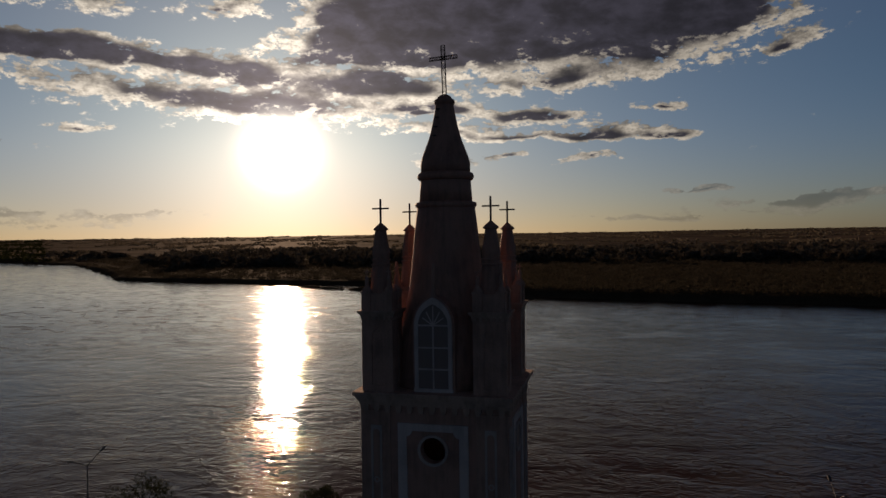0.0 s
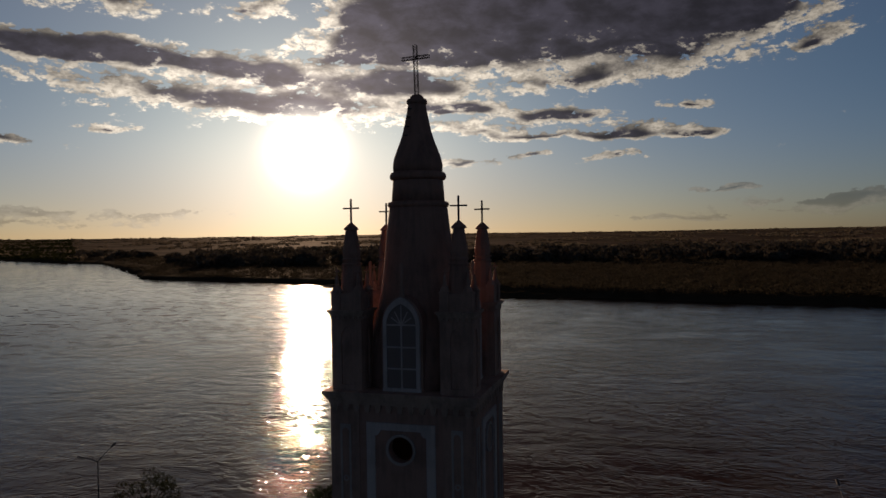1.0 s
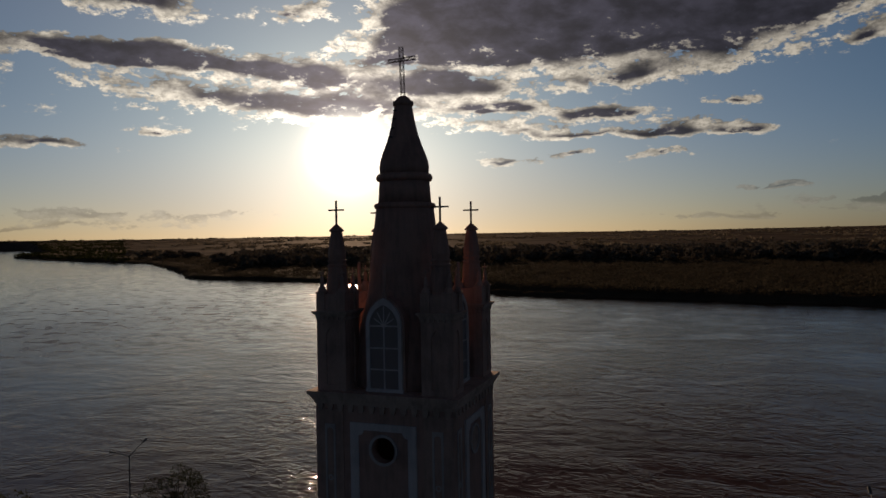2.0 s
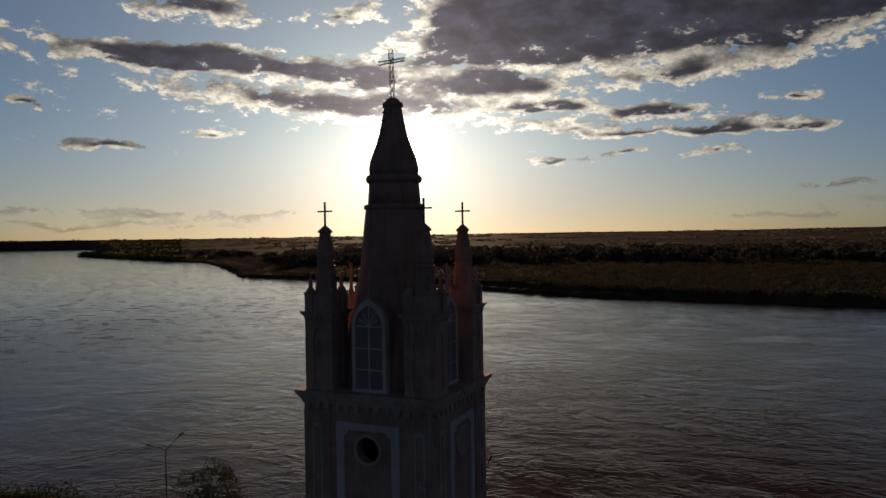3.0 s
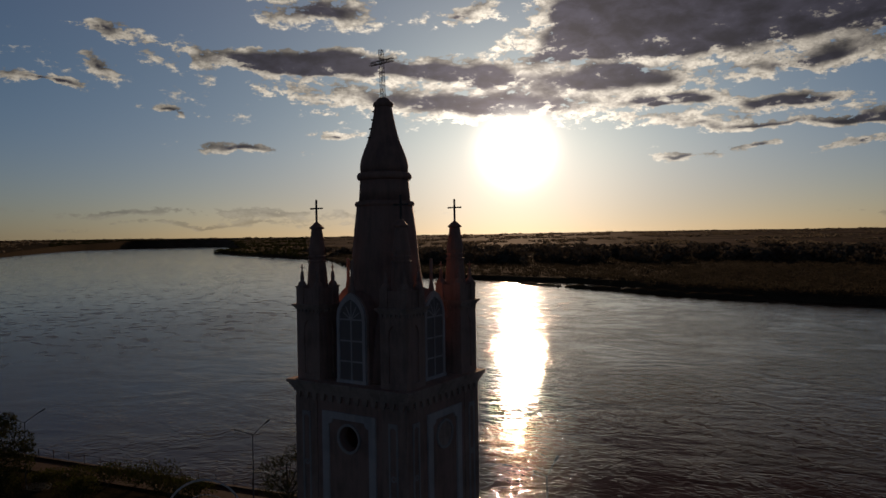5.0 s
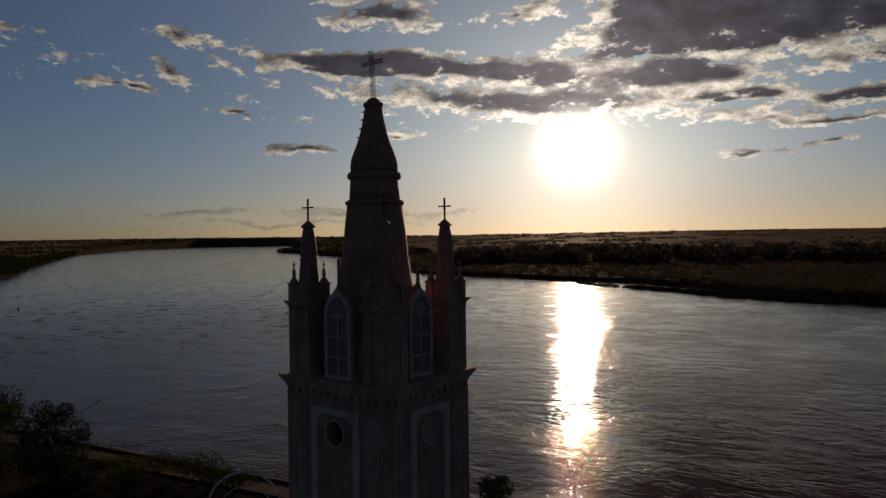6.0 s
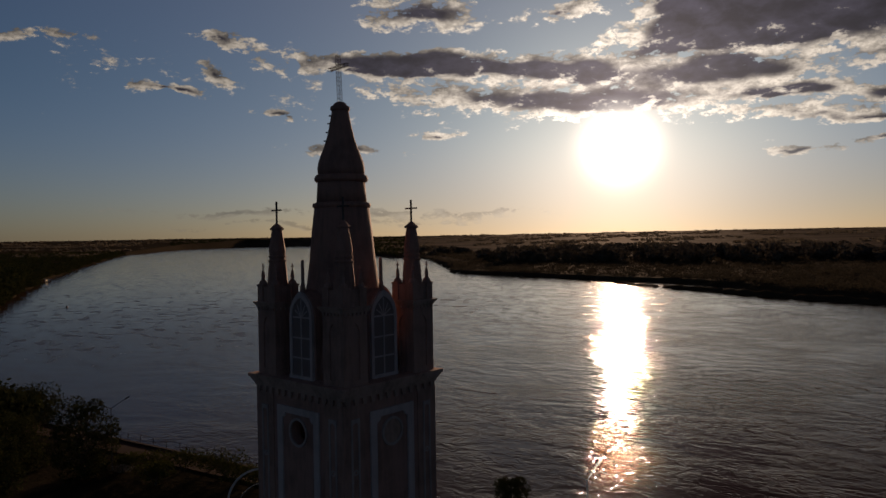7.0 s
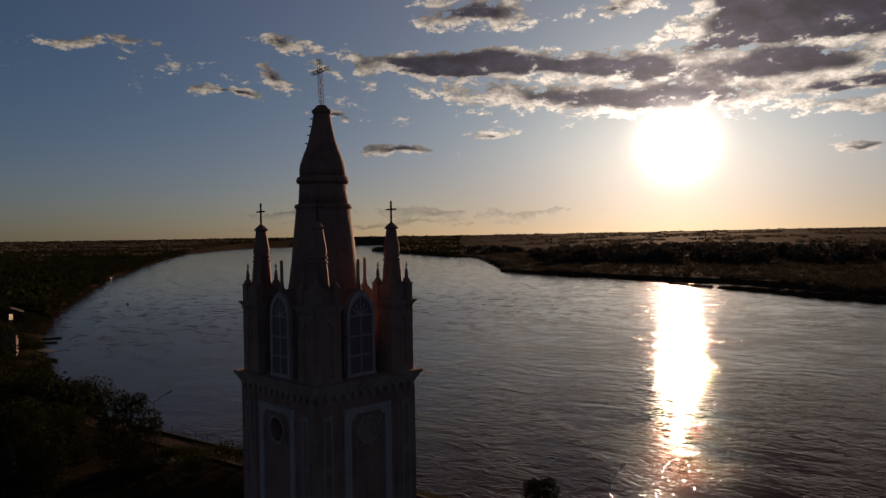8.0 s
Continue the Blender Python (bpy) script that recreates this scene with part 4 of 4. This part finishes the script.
# ---- near bank, further along: house, mast and boats ----
def plank_wood(n, p):
    f = n.noise(n.v("MULTIPLY", n.pos, (2, 14, 14)), 1.0, 4)
    n.put(p.inputs["Base Color"], n.mix(f, (0.05, 0.035, 0.025, 1), (0.15, 0.10, 0.07, 1)))
    p.inputs["Roughness"].default_value = 0.8


M_PLANK = material("weathered_dark_planks", plank_wood)


# warm pane that emits a little by itself
def glow_pane(n, p):
    p.inputs["Base Color"].default_value = (0.8, 0.6, 0.35, 1)
    p.inputs["Emission Color"].default_value = (1.0, 0.72, 0.38, 1)
    p.inputs["Emission Strength"].default_value = 0.55


M_GLOW = material("glowing_window", glow_pane)


M_CANVAS = plaster("faded_canvas", (0.26, 0.25, 0.24), (0.15, 0.14, 0.13))


def hull(bm, length, beam, depth):
    """An open narrow boat: outer and inner skin with a rim."""
    k = 12
    outer, inner = [], []
    for i in range(k + 1):
        f = i / k * 2 - 1
        b = beam / 2 * (1 - abs(f) ** 2.4) + 0.02
        keel = -depth * (1 - 0.55 * abs(f) ** 3)
        sheer = 0.22 * depth * f * f
        x = f * length / 2
        outer.append([bm.verts.new(v) for v in ((x, -b, sheer), (x, -b * 0.6, keel), (x, b * 0.6, keel), (x, b, sheer))])
        c = max(0.01, b - 0.05)
        inner.append([bm.verts.new(v) for v in ((x, -c, sheer), (x, -c * 0.55, keel + 0.06), (x, c * 0.55, keel + 0.06), (x, c, sheer))])
    for rows in (outer, inner):
        for a, b in zip(rows, rows[1:]):
            for i in range(3):
                bm.faces.new((a[i], a[i + 1], b[i + 1], b[i]))
    for o, n, o2, n2 in zip(outer, inner, outer[1:], inner[1:]):
        for i in (0, 3):
            bm.faces.new((o[i], n[i], n2[i], o2[i]))
    for o, n in ((outer[0], inner[0]), (outer[-1], inner[-1])):
        for i in range(3):
            bm.faces.new((o[i], o[i + 1], n[i + 1], n[i]))


def boat(at, turn, length, beam, label, canopy=False, group=""):
    t = tagged(new("boat"), label, "boat", group)
    t.location = (at[0], at[1], WATER_Z + 0.32)
    t.rotation_euler = (0, 0, radians(turn))
    bm = bmesh.new()
    hull(bm, length, beam, 0.55)
    part("hull", bm, M_PLANK, t)
    for f in (-0.25, 0.0, 0.25):
        bm = bmesh.new()
        box(bm, f * length - 0.12, f * length + 0.12, -beam * 0.46, beam * 0.46, -0.10, -0.05)
        part("thwart", bm, M_PLANK, t)
    if canopy:
        for sx in (-0.3, 0.3):
            for sy in (-0.42, 0.42):
                bm = bmesh.new()
                tube(bm, [(sx * length, sy * beam, -0.1), (sx * length, sy * beam, 1.9)], 0.035, 6)
                part("canopy_post", bm, M_STEEL, t)
        bm = bmesh.new()
        box(bm, -0.36 * length, 0.36 * length, -0.5 * beam, 0.5 * beam, 1.9, 1.98, bevel=0.02)
        part("canopy", bm, M_CANVAS, t, "flat faded canvas canopy")
    return t


boat((-206.9, 47.9), 72, 8.0, 1.2, "long narrow dark wooden boat moored at the bank", group="boats at the bank")
boat((-197.7, 44.9), 68, 6.5, 1.2, "long narrow dark wooden boat moored at the bank", group="boats at the bank")
boat((-165.0, 36.9), 12, 8.0, 2.4, "moored wooden boat with a flat grey canopy", True, "boats at the bank")
buoy = tagged(new("buoy"), "small dark channel buoy on the open river", "buoy")
buoy.location = (-307, 108.3, WATER_Z)
bm = bmesh.new()
lathe(bm, [(0.3, -0.5), (0.62, -0.1), (0.7, 0.25), (0.6, 0.4), (0.32, 0.9), (0.25, 1.2), (0.0, 1.25)], 12)
part("float", bm, M_IRON, buoy)
bm = bmesh.new()
lathe(bm, [(0.06, 1.2), (0.06, 1.4), (0.16, 1.42), (0.16, 1.6), (0.0, 1.64)], 8)
part("top_mark", bm, M_IRON, buoy)
buoy.scale = (0.7, 0.7, 0.7)
ferry = boat(FAR_BOAT, 25, 9.0, 3.0, "white-roofed boat with an added glowing pane moored at the wooded bank", True)
# cabin and glowing pane added to make the bright spot on this boat
bm = bmesh.new()
box(bm, 0.2, 2.6, -1.05, 1.05, -0.1, 1.7, bevel=0.05)
cabin = part("cabin", bm, M_WHITE, ferry, "small white cabin")
bm = bmesh.new()
box(bm, 0.7, 2.1, -1.08, -1.04, 0.5, 1.3)
part("pane", bm, M_GLOW, cabin, "added glowing cabin pane")

# tall narrow shed whose river side catches the sun
z_s = float(height(np.array([SHED[0]]), np.array([SHED[1]]))[0])
shed = tagged(new("riverside_shed"), "tall plastered shed with a sunlit river wall and sloping roof", "shed")
shed.location = (SHED[0], SHED[1], z_s)
shed.rotation_euler = (0, 0, radians(-16.6))
M_SHED = plaster("brown_weathered_plaster", (0.27, 0.20, 0.16), (0.15, 0.11, 0.09))
M_DARK = plaster("dark_weathered_plaster", (0.09, 0.07, 0.056), (0.05, 0.04, 0.033))
bm = bmesh.new()
prism(bm, [(-8, -0.4), (0, -0.4), (0, 5.2), (-8, 3.3)], 0.0, 0.25, pose(0, 0, 0))
prism(bm, [(-8, -0.4), (0, -0.4), (0, 5.2), (-8, 3.3)], 5.0, 5.25, pose(0, 0, 0))
box(bm, -0.25, 0.0, -5.0, -0.25, -0.4, 5.2)
box(bm, -8.0, -7.75, -5.0, -0.25, -0.4, 3.3)
part("wall", bm, M_SHED, shed)
bm = bmesh.new()
prism(bm, [(-8.25, 3.245), (0.2, 5.252), (0.2, 5.37), (-8.25, 3.365)], -0.08, 5.4, pose(0, 0, 0))
part("roof", bm, M_DARK, shed, "single-pitch tiled roof")
bm = bmesh.new()
box(bm, 0.0, 0.05, -3.2, -2.2, -0.1, 2.0)
part("door", bm, M_PLANK, shed, "dark plank door")

# small house with a glowing window
z_h = float(height(np.array([HOUSE[0]]), np.array([HOUSE[1]]))[0])
house = tagged(new("house"), "small plastered riverside house with a glowing window", "house")
house.location = (HOUSE[0], HOUSE[1], z_h)
house.rotation_euler = (0, 0, radians(-13))
bm = bmesh.new()
box(bm, -4, 4, -3, 3, -0.3, 3.2)
part("wall", bm, M_DARK, house)
bm = bmesh.new()
prism(bm, [(-3.6, 3.15), (3.6, 3.15), (0, 4.7)], -4.4, 4.4, pose(0, 0, 0, 0, 0, 90))
part("roof", bm, M_DARK, house, "dark weathered tile roof")
bm = bmesh.new()
for a, b, c, e in ((-0.62, -0.5, 0.9, 2.9), (0.5, 0.62, 0.9, 2.9), (-0.5, 0.5, 0.9, 1.0), (-0.5, 0.5, 2.8, 2.9), (-0.04, 0.04, 1.0, 2.8)):
    box(bm, 4.0, 4.06, a, b, c, e)
wf = part("window", bm, M_TRIM, house)
bm = bmesh.new()
box(bm, 4.0, 4.03, -0.5, 0.5, 1.0, 2.8)
part("pane", bm, M_GLOW, wf, "glowing window pane")
